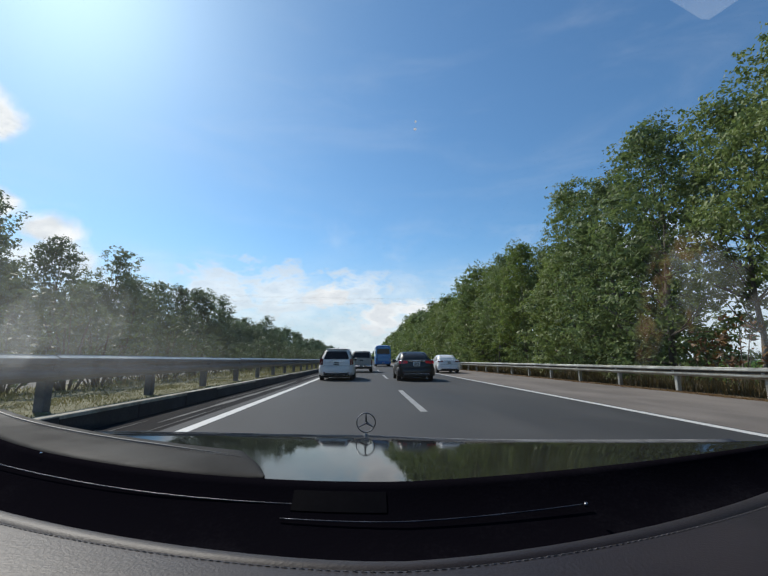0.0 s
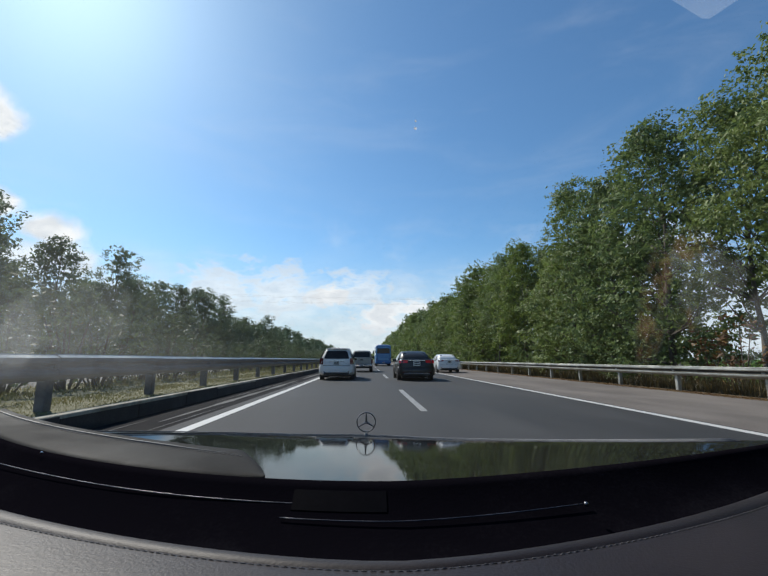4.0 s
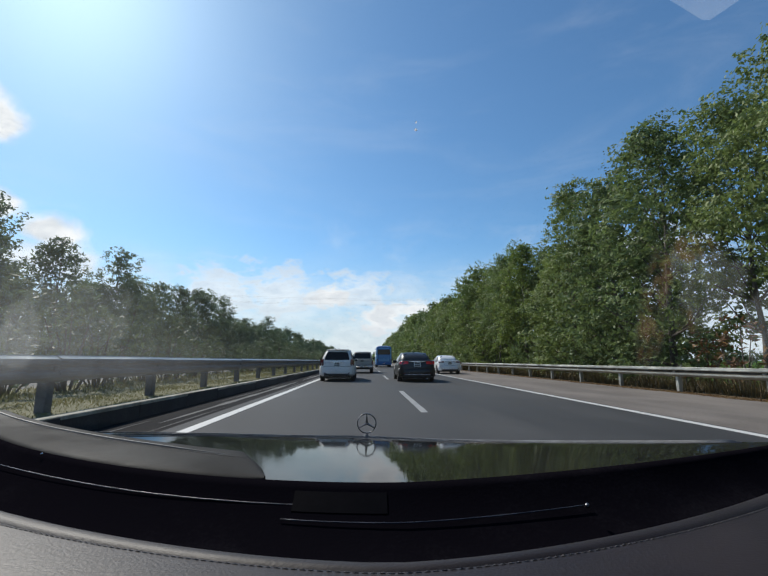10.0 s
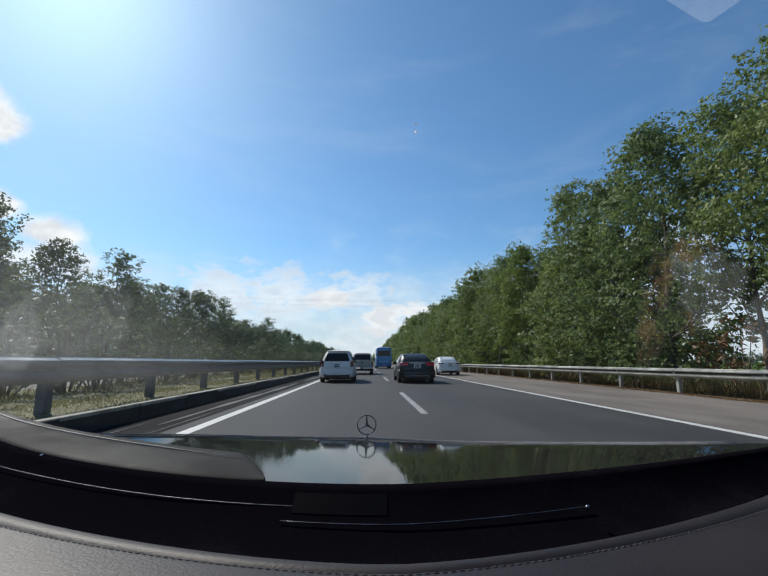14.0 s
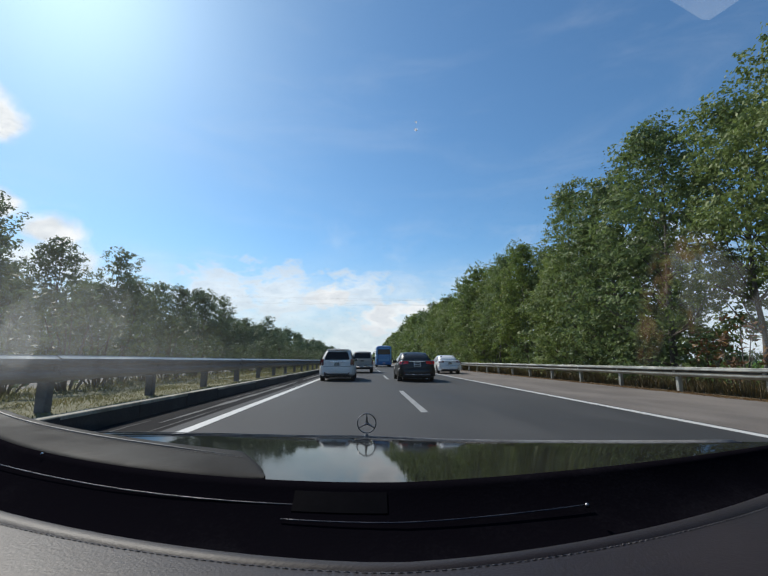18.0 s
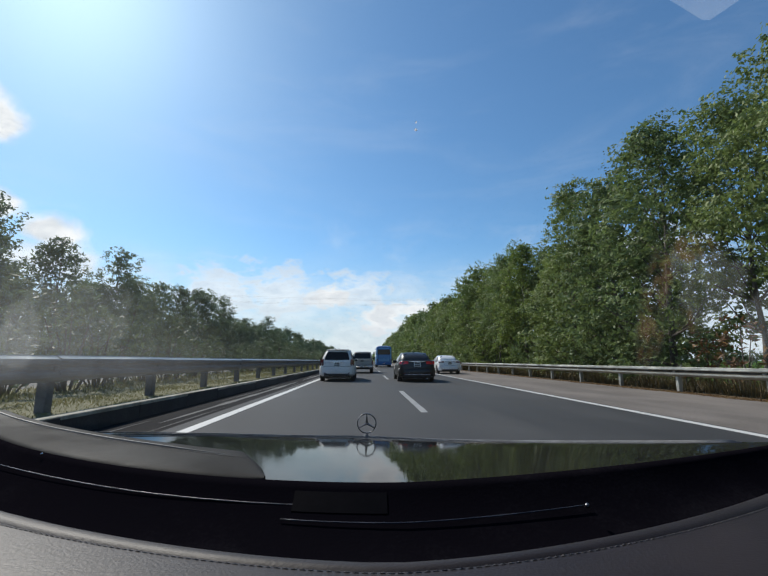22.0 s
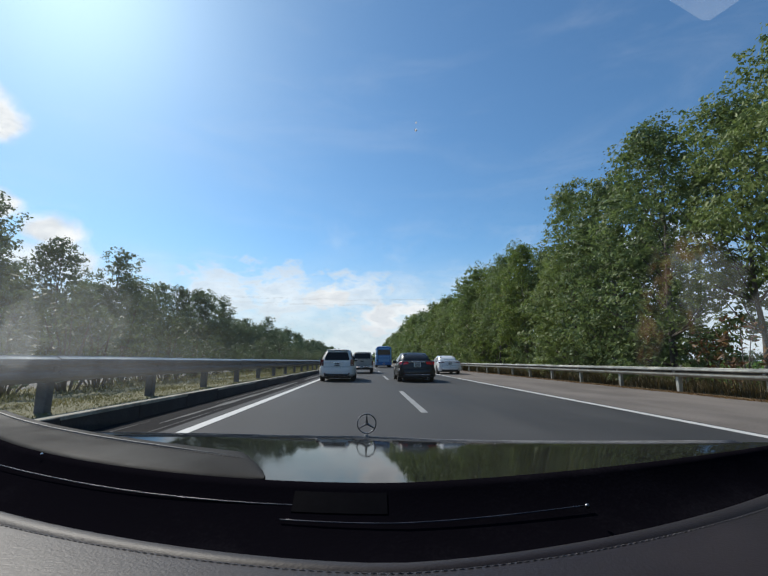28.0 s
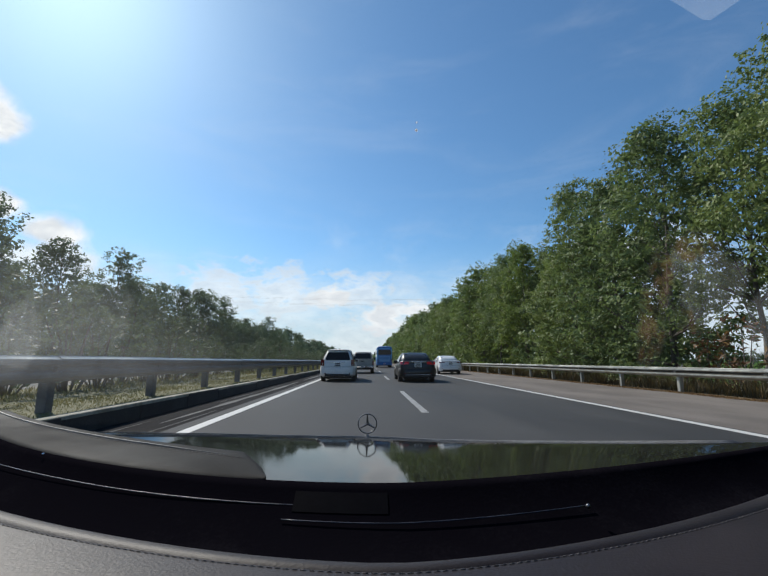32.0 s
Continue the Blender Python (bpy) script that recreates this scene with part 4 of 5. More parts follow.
def passenger_car(name, label, at, paint_, spec):
    """A car seen from behind, rear at its origin. spec: sizes of body and cabin, and where the lamps sit."""
    e = thing(name, label, "car", at)
    L, hw = spec["long"], spec["wide"] / 2
    body = loft([body_ring(y * L, hw * k, zb, zt) for y, k, zb, zt in spec["body"]], True, True)
    bo = part("body", body, paint_, e, smooth=True)
    cab = loft([cabin_ring(y * L, hw * kb, zb, hw * kt, zt) for y, kb, zb, kt, zt in spec["cabin"]], True, True)
    part("cabin", cab, paint_, e, smooth=True)
    c = spec["cabin"]

    def on_rear(u, v):
        (ya, ka, za, _, _), (yb, _, _, kb, zb) = c[0], c[1]
        return Vector((hw * (ka + (kb - ka) * v) * u, (ya + (yb - ya) * v) * L - 0.010, za + (zb - za) * v + 0.004))

    g = pane("rear_window", [on_rear(-spec["glass"], 0.12), on_rear(spec["glass"], 0.12), on_rear(spec["glass"], 0.86), on_rear(-spec["glass"], 0.86)], M_GLASS, e, "dark tinted rear window")
    (ya, ka, za, _, _), (yb, _, _, kb, zb) = c[-1], c[-2]
    pane("windscreen", [(hw * ka * 0.85, ya * L, za + 0.04), (-hw * ka * 0.85, ya * L, za + 0.04), (-hw * kb * 0.85, yb * L + 0.02, zb - 0.05), (hw * kb * 0.85, yb * L + 0.02, zb - 0.05)], M_GLASS, e)
    for s in (-1, 1):
        for y0, y1, t0, t1 in spec["side_windows"]:
            zb0, zt0 = spec["belt"] + 0.03, spec["roof"] - 0.13
            kb_, kt_ = spec["side"]
            quad = [(s * hw * kb_ + s * 0.008, y0 * L, zb0), (s * hw * kb_ + s * 0.008, y1 * L, zb0), (s * (hw * kt_ + 0.02), t1 * L, zt0), (s * (hw * kt_ + 0.02), t0 * L, zt0)]
            pane("side_window", quad if s > 0 else quad[::-1], M_GLASS, e)
        m = part("door_mirror", box(s * hw + s * 0.02 - 0.09, L * 0.63, spec["belt"] - 0.02, s * hw + s * 0.02 + 0.09, L * 0.63 + 0.1, spec["belt"] + 0.13, 0.03, 2), paint_, e)
        part("mirror_glass", box(s * hw + s * 0.02 - 0.07, L * 0.63 - 0.006, spec["belt"], s * hw + s * 0.02 + 0.07, L * 0.63 + 0.004, spec["belt"] + 0.11, 0.002), M_GLASS, m)
        for yw in spec["wheels"]:
            part("wheel_arch", disc((s * (hw - 0.10), yw * L, spec["tyre"] + 0.02), 1.0, spec["tyre"] + 0.055, 0.203, 24), M_TRIM, e)
            wheel(e, s * (hw - 0.095), yw * L, spec["tyre"])
        x0, x1, z0, z1, mat_ = spec["lamp"]
        yb_ = spec["tail_y"]
        quad = [(s * x0, yb_, z0 + spec["lamp_rise"]), (s * x1, yb_ + 0.05, z0), (s * x1, yb_ + 0.05 + 0.02, z1), (s * x0, yb_, z1)]
        lamp_ = pane("tail_lamp", quad if s > 0 else quad[::-1], mat_, e, "red tail lamp", 0.05)
        pane("lamp_side", [(s * (x1 - 0.0), yb_ + 0.05, z0 + 0.01), (s * (x1 + 0.02), yb_ + 0.28, z0 + 0.05), (s * (x1 + 0.015), yb_ + 0.26, z1 - 0.01), (s * (x1 - 0.0), yb_ + 0.07, z1)][:: s], mat_, lamp_, "", 0.02)
        part("reflector", box(s * (hw - 0.30) - 0.07, -0.022, 0.40, s * (hw - 0.30) + 0.07, 0.01, 0.44, 0.006), M_TAIL_DIM, e)
        part("door_handle", box(s * hw * 0.985 - 0.02, L * 0.40, spec["belt"] - 0.14, s * hw * 0.985 + 0.02, L * 0.40 + 0.17, spec["belt"] - 0.11, 0.008), paint_, e)
    bz0, bz1 = spec["bumper"]
    rng = []
    for k in range(13):
        a = -1 + 2 * k / 12
        x = a * (hw + 0.005)
        y = -0.04 + 0.20 * abs(a) ** 5
        rng.append([(x, y + 0.03, bz0), (x, y, bz0 + 0.05), (x, y - 0.015, (bz0 + bz1) / 2), (x, y + 0.005, bz1 - 0.03), (x, y + 0.05, bz1), (x, y + 0.25, bz1), (x, y + 0.25, bz0)])
    bump = part("rear_bumper", loft(rng, True, True), spec.get("bumper_paint", paint_), e, smooth=True)
    part("bumper_insert", box(-hw * 0.72, -0.052, bz0 - 0.02, hw * 0.72, 0.10, bz0 + 0.10, 0.02, 1), M_TRIM, bump, "dark plastic lower insert")
    part("bumper_strip", box(-hw * 0.66, -0.058, bz0 + 0.085, hw * 0.66, 0.0, bz0 + 0.105, 0.004), M_CHROME, bump, "thin bright strip")
    part("boot_seam", box(-hw * 0.80, -0.004, bz1 + 0.005, hw * 0.80, 0.03, bz1 + 0.017), M_TRIM, bo)
    part("trim_bar", box(-spec["bar"], spec["tail_y"] - 0.03, spec["bar_z"], spec["bar"], spec["tail_y"] + 0.02, spec["bar_z"] + 0.03, 0.008), M_CHROME, bo, "thin bright trim bar")
    plate(e, spec["tail_y"] - 0.02, spec["plate_z"])
    part("exhaust", tube([(hw * 0.55, -0.03, bz0 - 0.01), (hw * 0.55, 0.3, bz0)], 0.035, 10), M_CHROME, e)
    part("underbody", box(-hw * 0.8, 0.12, 0.17, hw * 0.8, L - 0.3, 0.36, 0.04), M_TRIM, e)
    part("roof_aerial", tube([(0, L * 0.36, spec["roof"] - 0.02), (0, L * 0.36 - 0.10, spec["roof"] + 0.06)], [0.025, 0.006], 6), M_TRIM, e)
    return e


SEDAN = dict(glass=0.82, long=4.55, wide=1.80, belt=0.93, roof=1.445, tyre=0.32, wheels=(0.215, 0.81), side=(0.965, 0.75), tail_y=-0.005, lamp_rise=0.03,
             body=[(0.0, 0.86, 0.33, 0.98), (0.015, 0.93, 0.28, 1.03), (0.06, 0.98, 0.24, 1.045), (0.16, 1.0, 0.22, 1.03), (0.30, 1.0, 0.2, 0.95), (0.65, 1.0, 0.2, 0.93), (0.78, 0.99, 0.2, 0.90), (0.92, 0.95, 0.22, 0.78), (0.985, 0.84, 0.26, 0.66), (1.0, 0.7, 0.30, 0.58)],
             cabin=[(0.115, 0.86, 1.00, 0.70, 1.06), (0.30, 0.95, 0.93, 0.72, 1.425), (0.42, 0.965, 0.92, 0.745, 1.45), (0.55, 0.965, 0.91, 0.74, 1.43), (0.74, 0.93, 0.89, 0.80, 0.98)],
             side_windows=[(0.24, 0.40, 0.32, 0.41), (0.42, 0.66, 0.43, 0.57)], lamp=(0.44, 0.84, 0.84, 0.99, M_TAIL), bumper=(0.27, 0.66), bar=0.40, bar_z=0.965, plate_z=0.83)
WHITE_SEDAN = dict(SEDAN, long=4.58, lamp=(0.46, 0.85, 0.86, 0.98, M_TAIL_DIM))
MPV = dict(glass=0.84, long=4.55, wide=1.76, belt=1.00, roof=1.62, tyre=0.315, wheels=(0.18, 0.80), side=(0.975, 0.735), tail_y=0.0, lamp_rise=0.0,
           body=[(0.0, 0.90, 0.33, 1.00), (0.012, 0.95, 0.28, 1.03), (0.05, 0.99, 0.24, 1.03), (0.3, 1.0, 0.2, 1.02), (0.68, 1.0, 0.2, 0.99), (0.80, 0.99, 0.2, 0.95), (0.93, 0.94, 0.22, 0.80), (0.985, 0.84, 0.26, 0.66), (1.0, 0.7, 0.30, 0.58)],
           cabin=[(0.006, 0.90, 0.99, 0.78, 1.02), (0.075, 0.94, 0.99, 0.66, 1.54), (0.20, 0.97, 0.99, 0.70, 1.62), (0.55, 0.97, 0.97, 0.72, 1.62), (0.62, 0.96, 0.97, 0.71, 1.57), (0.84, 0.90, 0.93, 0.78, 0.99)],
           side_windows=[(0.06, 0.22, 0.11, 0.22), (0.24, 0.44, 0.24, 0.44), (0.46, 0.70, 0.46, 0.61)], lamp=(0.67, 0.83, 0.78, 1.10, M_TAIL_DIM), bumper=(0.30, 0.72), bar=0.36, bar_z=0.955, plate_z=0.85)


van = passenger_car("people_carrier", "silver people carrier with tinted glass driving ahead", (-1.52, 21.4, 0), M_SILVER, MPV)
part("tailgate_handle", box(-0.30, -0.030, 0.925, 0.30, 0.02, 0.955, 0.010), M_SILVER, van)
part("rear_wiper", tube([(0.0, -0.02, 1.06), (-0.30, 0.02, 1.16)], [0.014, 0.008], 5), M_TRIM, van)
part("spoiler", box(-0.56, 0.27, 1.555, 0.56, 0.52, 1.60, 0.02, 2), M_SILVER, van)
part("stop_lamp", box(-0.14, 0.262, 1.568, 0.14, 0.28, 1.584, 0.004), M_TAIL_DIM, van)
black_sedan = passenger_car("black_sedan", "black saloon car with red tail lamps in the next lane", (2.45, 20.6, 0), M_NAVY, SEDAN)
part("boot_lip", box(-0.70, 0.10, 1.035, 0.70, 0.24, 1.065, 0.012, 2), M_NAVY, black_sedan)
part("stop_lamp", box(-0.14, 0.62, 1.03, 0.14, 0.66, 1.05, 0.004), M_TAIL_DIM, black_sedan)
white_sedan = passenger_car("white_sedan", "white saloon car passing on the hard shoulder", (6.5, 33.0, 0), M_WHITE, WHITE_SEDAN)
part("boot_lip", box(-0.70, 0.10, 1.035, 0.70, 0.24, 1.065, 0.012, 2), M_WHITE, white_sedan)


def pickup():
    e = thing("pickup_truck", "grey pickup truck with a crew cab and load bed", "pickup", (-0.42, 35.0, 0))
    hw, L = 0.92, 5.3
    part("chassis", box(-hw * 0.8, 0.1, 0.32, hw * 0.8, L - 0.4, 0.58, 0.05), M_TRIM, e)
    bed = bmesh.new()
    for s in (-1, 1):
        box(s * hw - 0.06 * (s > 0), 0.04, 0.55, s * hw + 0.06 * (s < 0), 1.75, 1.14, 0.03, 2, bed)
    box(-hw + 0.05, 0.04, 0.55, hw - 0.05, 1.75, 0.62, 0.0, 1, bed)
    part("load_bed", bed, M_GREY, e)
    gate = part("tailgate", box(-hw + 0.13, -0.01, 0.60, hw - 0.13, 0.06, 1.13, 0.025, 2), M_GREY, e)
    part("tailgate_panel", box(-hw + 0.24, -0.022, 0.68, hw - 0.24, 0.0, 0.90, 0.012, 1), M_GREY, gate)
    part("tailgate_handle", box(-0.13, -0.03, 0.97, 0.13, 0.0, 1.05, 0.012), M_TRIM, gate)
    front = loft([body_ring(y, hw * k, 0.45, zt) for y, k, zt in ((1.78, 0.98, 1.14), (1.9, 1.0, 1.14), (3.8, 1.0, 1.12), (4.6, 0.98, 1.08), (5.15, 0.9, 0.98), (5.3, 0.78, 0.85))], True, True)
    part("body", front, M_GREY, e, smooth=True)
    cab = loft([cabin_ring(y, hw * kb, 1.10, hw * kt, zt) for y, kb, kt, zt in ((1.80, 0.95, 0.78, 1.2), (1.95, 0.96, 0.80, 1.76), (2.3, 0.97, 0.82, 1.80), (3.1, 0.97, 0.81, 1.78), (3.95, 0.92, 0.78, 1.16))], True, True)
    part("cab", cab, M_GREY, e, smooth=True)
    pane("rear_window", [(-0.70, 1.80, 1.22), (0.70, 1.80, 1.22), (0.66, 1.92, 1.68), (-0.66, 1.92, 1.68)], M_GLASS, e)
    part("cargo_cover", box(-hw + 0.07, 0.08, 1.11, hw - 0.07, 1.74, 1.15, 0.012), M_TRIM, e, "dark soft cover over the bed")
    for s in (-1, 1):
        q = [(s * hw * 0.975, 1.95, 1.16), (s * hw * 0.975, 3.5, 1.16), (s * hw * 0.86, 3.05, 1.62), (s * hw * 0.86, 2.05, 1.62)]
        pane("side_window", q if s > 0 else q[::-1], M_GLASS, e)
        part("tail_lamp", box(s * (hw - 0.06) - 0.055, -0.012, 0.72, s * (hw - 0.06) + 0.055, 0.09, 1.06, 0.02, 1), M_TAIL_DIM, e, "upright red lamp")
        part("door_mirror", box(s * (hw + 0.1) - 0.1, 3.3, 1.12, s * (hw + 0.1) + 0.1, 3.42, 1.36, 0.03, 2), M_TRIM, e)
        for yw in (1.1, 4.3):
            wheel(e, s * (hw - 0.13), yw, 0.38, 0.25)
            part("wheel_arch", disc((s * (hw - 0.12), yw, 0.42), 1.0, 0.46, 0.245, 24), M_TRIM, e)
        part("mud_flap", box(s * (hw - 0.13) - 0.13, 0.62, 0.22, s * (hw - 0.13) + 0.13, 0.64, 0.56), M_TRIM, e)
    b = part("rear_bumper", box(-hw + 0.02, -0.14, 0.46, hw - 0.02, 0.06, 0.62, 0.03, 2), M_CHROME, e, "dull metal step bumper")
    plate(e, -0.15, 0.55, 0.32, 0.14)
    part("step_pad", box(-0.4, -0.15, 0.60, 0.4, 0.0, 0.625, 0.004), M_TRIM, b)


pickup()


def coach():
    e = thing("coach", "tall blue coach with a dark rear window", "bus", (2.70, 68.0, 0))
    hw, L, H = 1.24, 11.0, 3.35
    rings = []
    for y, k, z0, z1 in ((0.0, 0.95, 0.45, H - 0.14), (0.08, 0.99, 0.38, H - 0.04), (0.4, 1.0, 0.34, H), (10.4, 1.0, 0.34, H), (10.9, 0.98, 0.36, H - 0.1), (11.0, 0.93, 0.42, H - 0.3)):
        half = [(hw * k * 0.96, z0), (hw * k, z0 + 0.12), (hw * k, z1 * 0.55), (hw * k * 0.985, z1 - 0.30), (hw * k * 0.93, z1 - 0.09), (hw * k * 0.8, z1)]
        rings.append([(x, y, z) for x, z in half] + [(-x, y, z) for x, z in reversed(half)])
    part("body", loft(rings, True, True), M_BLUE, e, smooth=False)
    pane("rear_window", [(-hw * 0.84, -0.01, 2.02), (hw * 0.84, -0.01, 2.02), (hw * 0.80, 0.0, 2.82), (-hw * 0.80, 0.0, 2.82)], M_GLASS, e, "dark rear window", 0.03)
    pane("rear_sign", [(-hw * 0.7, -0.012, 2.90), (hw * 0.7, -0.012, 2.90), (hw * 0.68, 0.0, 3.10), (-hw * 0.68, 0.0, 3.10)], M_SKYBLUE, e, "pale blue header panel")
    for z in (1.30, 1.42, 1.54, 1.66):
        part("engine_louvre", box(-hw * 0.62, -0.03, z, hw * 0.62, 0.01, z + 0.05, 0.008), M_BLUE, e)
    part("engine_hatch", box(-hw * 0.68, -0.018, 0.92, hw * 0.68, 0.02, 1.86, 0.012), M_SKYBLUE, e)
    part("rear_bumper", box(-hw * 0.99, -0.06, 0.40, hw * 0.99, 0.2, 0.72, 0.04, 2), M_BLUE, e)
    plate(e, -0.075, 0.60, 0.36, 0.16)
    for s in (-1, 1):
        part("corner_panel", box(s * hw * 0.87 - 0.09, -0.015, 0.75, s * hw * 0.87 + 0.09, 0.04, 2.9, 0.02, 1), M_SKYBLUE, e)
        for z in (0.86, 1.05, 1.24):
            part("tail_lamp", disc((0, 0, 0), 1.0, 0.075, 0.03, 14), M_TAIL_DIM, e).matrix_basis = pose(s * hw * 0.87, -0.02, z, 0, 0, 90)
        pane("side_windows", [(s * (hw + 0.004), 0.5, 1.75), (s * (hw + 0.004), 10.6, 1.75), (s * (hw - 0.01), 10.5, 2.85), (s * (hw - 0.01), 0.5, 2.85)][:: s], M_GLASS, e, "", 0.02)
        part("door_mirror", box(s * (hw + 0.22) - 0.09, 10.9, 2.2, s * (hw + 0.22) + 0.09, 11.05, 2.65, 0.04, 2), M_TRIM, e)
        part("mirror_arm", tube([(s * hw * 0.95, 10.8, 2.75), (s * (hw + 0.22), 10.95, 2.6)], 0.02, 5), M_TRIM, e)
        for yw in (2.6, 8.6):
            wheel(e, s * (hw - 0.16), yw, 0.48, 0.30)
            part("wheel_arch", disc((s * (hw - 0.15), yw, 0.5), 1.0, 0.56, 0.305, 24), M_TRIM, e)
    part("air_conditioner", box(-0.8, 2.5, H - 0.02, 0.8, 5.5, H + 0.16, 0.06, 2), M_WHITE, e)
    part("underbody", box(-hw * 0.8, 0.3, 0.30, hw * 0.8, 10.6, 0.5), M_TRIM, e)


coach()

# ---------------------------------------------------------------- the car that carries the camera
own_car = thing("camera_car", "black limousine with a long polished bonnet and leather dashboard", "car")
S, DASH_Z = 0.65, -0.13      # the dash top lies 13 cm below the eye


def edge_far(u):
    """Far edge of the black dash panel; u runs across the car."""
    d = abs(u - 0.05)
    return 0.743 + (0.432 * d ** 1.85 if u < 0.05 else 0.31 * d ** 1.39)


def edge_near(u):
    """Edge of the leather roll."""
    d = abs(u - 0.03)
    if d > 0.62:
        return edge_near(0.03 + math.copysign(0.62, u)) + 0.42 * (d - 0.62)
    return 0.472 + (0.462 * d ** 1.56 if u < 0.03 else 0.456 * d ** 1.54)


def seam(u):
    """Stitched seam behind the edge."""
    return edge_near(u) * 0.942


def at_dash(u, v, z=0.0):
    return Vector((u * S, v * S, EYE_Z + DASH_Z + z))


US = [-1.44 + 2.88 * i / 72 for i in range(73)]


def dashboard():
    # black panel: a shallow trough between leather and glass
    rings = []
    for u in US:
        a, b = edge_near(u), edge_far(u)
        if b < a + 0.1:
            b = a + 0.1
        row = []
        for k, dz in ((-0.004, -0.012), (0.10, -0.035), (0.25, -0.045), (0.42, -0.042), (0.60, -0.034), (0.80, -0.020), (0.94, -0.006), (0.985, 0.0), (1.0, -0.004), (1.005, -0.03), (1.01, -0.16)):
            row.append(at_dash(u, a + (b - a) * k, dz))
        rings.append(row)
    panel = part("dash_panel", loft(rings), M_GLOSS_BLACK, own_car, "dark gloss black dash panel below the windscreen", smooth=True)
    # narrow facing strip in front of the seam
    rings = []
    for u in US:
        a, b = edge_near(u), seam(u)
        row = [at_dash(u, a + 0.004, -0.05)]
        for k, dz in ((0.0, -0.012), (0.06, -0.006), (0.2, -0.0022), (0.4, -0.0006), (0.65, 0.0), (0.88, -0.0002), (1.0, -0.0016)):
            row.append(at_dash(u, a + (b - a) * k, dz))
        rings.append(row)
    part("seam_strip", loft(rings), M_LEATHER_STRIP, own_car, "dark leather strip in front of the seam", smooth=True)
    # leather roll towards the camera
    rings = []
    for u in US:
        a = seam(u)
        row = [at_dash(u, a + 0.002, -0.03), at_dash(u, a - 0.0005, -0.0020)]
        for back, dz in ((0.002, -0.0010), (0.005, -0.0002), (0.010, 0.0003), (0.018, 0.0004), (0.03, 0.001), (0.10, 0.002), (0.18, 0.0), (0.28, -0.02), (0.36, -0.09), (0.40, -0.25)):
            row.append(at_dash(u, a - back, dz))
        rings.append(row)
    part("dash_leather", loft(rings), M_LEATHER, own_car, "brown-grey grained leather dash top with a stitched seam", smooth=True)
    # stitches on both sides of the seam
    st = bmesh.new()
    u = -0.95
    while u < 0.95:
        for off in (0.0085,):
            p = at_dash(u, seam(u) - off, 0.0004)
            q = at_dash(u + 0.0062, seam(u + 0.0062) - off, 0.0004)
            tube([p, p.lerp(q, 0.5) + Vector((0, 0, 0.0003)), q], [0.0002, 0.00042, 0.0002], 5, st)
        u += 0.0086
    tagged(part("stitching", st, M_THREAD, own_car, "pale thread stitches along the seam"), kind="stuff")
    # thin tubes added for the reflection lines and glints on the panel, and a vent panel
    def reflection_line(u0, u1, k0, k1, r, dz, mat_, name="dash_rib"):
        pts = []
        for i in range(25):
            f = i / 24.0
            u = u0 + (u1 - u0) * f
            k = k0 + (k1 - k0) * f
            pts.append(at_dash(u, edge_near(u) + (edge_far(u) - edge_near(u)) * k, dz))
        part(name, tube(pts, r, 6), mat_, panel, smooth=True)
    reflection_line(-1.1, 0.0, 0.745, 0.85, 0.0007, -0.0165, M_GLINT)
    reflection_line(-1.1, 0.0, 0.42, 0.25, 0.0010, -0.040, M_DASH_SATIN)
    reflection_line(-0.13, 0.37, 0.715, 0.695, 0.0007, -0.0235, M_GLINT)
    reflection_line(-0.5, 0.65, 0.15, 0.12, 0.0008, -0.030, M_DASH_SATIN)
    rows = []
    for i in range(9):
        u = -0.117 + 0.150 * i / 8
        a, b = edge_near(u), edge_far(u)
        rows.append([at_dash(u, a + (b - a) * k, dz) for k, dz in ((0.785, -0.03), (0.79, -0.0198), (0.86, -0.0128), (0.92, -0.0068), (0.93, -0.02))])
    part("vent_panel", loft(rows), M_DASH_SATIN, panel, "faintly paler sensor panel")
    bm = bmesh.new()
    bmesh.ops.create_icosphere(bm, subdivisions=2, radius=0.0026)
    d = part("light_sensor", bm, M_CHROME_DARK, panel, "small pale round sensor", smooth=True)
    d.location = at_dash(0.355, 0.705, -0.019)
    # pad added in place of the dash leather's reflection in the windscreen, ending short of the middle, with a stitched
    # seam along its far edge
    def pad_seam(u):
        return 0.835 - 0.36 * u + 0.19 * u * u

    rings = []
    for i in range(81):
        u = -1.50 + 1.322 * i / 80
        a = edge_far(u) + 0.004
        b = max(a + 0.002, min(pad_seam(u) + 0.055, a + 1.1 * max(0.0, -0.175 - u) ** 0.75))
        row = [at_dash(u, a, -0.03), at_dash(u, a + 0.001, -0.003), at_dash(u, a + (b - a) * 0.08, -0.0004)]
        for k in (0.25, 0.45, 0.65, 0.85):
            row.append(at_dash(u, a + (b - a) * k, 0.0008 * math.sin(k * 3.14)))
        row += [at_dash(u, a + (b - a) * 0.97, -0.0006), at_dash(u, b, -0.003), at_dash(u, b + 0.002, -0.05)]
        rings.append(row)
    part("dash_pad", loft(rings), M_LEATHER_DARK, own_car, "dark grey pad standing in for dash leather mirrored in the windscreen", smooth=True)
    pts = [at_dash(u, pad_seam(u), 0.0006) for u in [-1.5 + 1.22 * i / 60 for i in range(61)]]
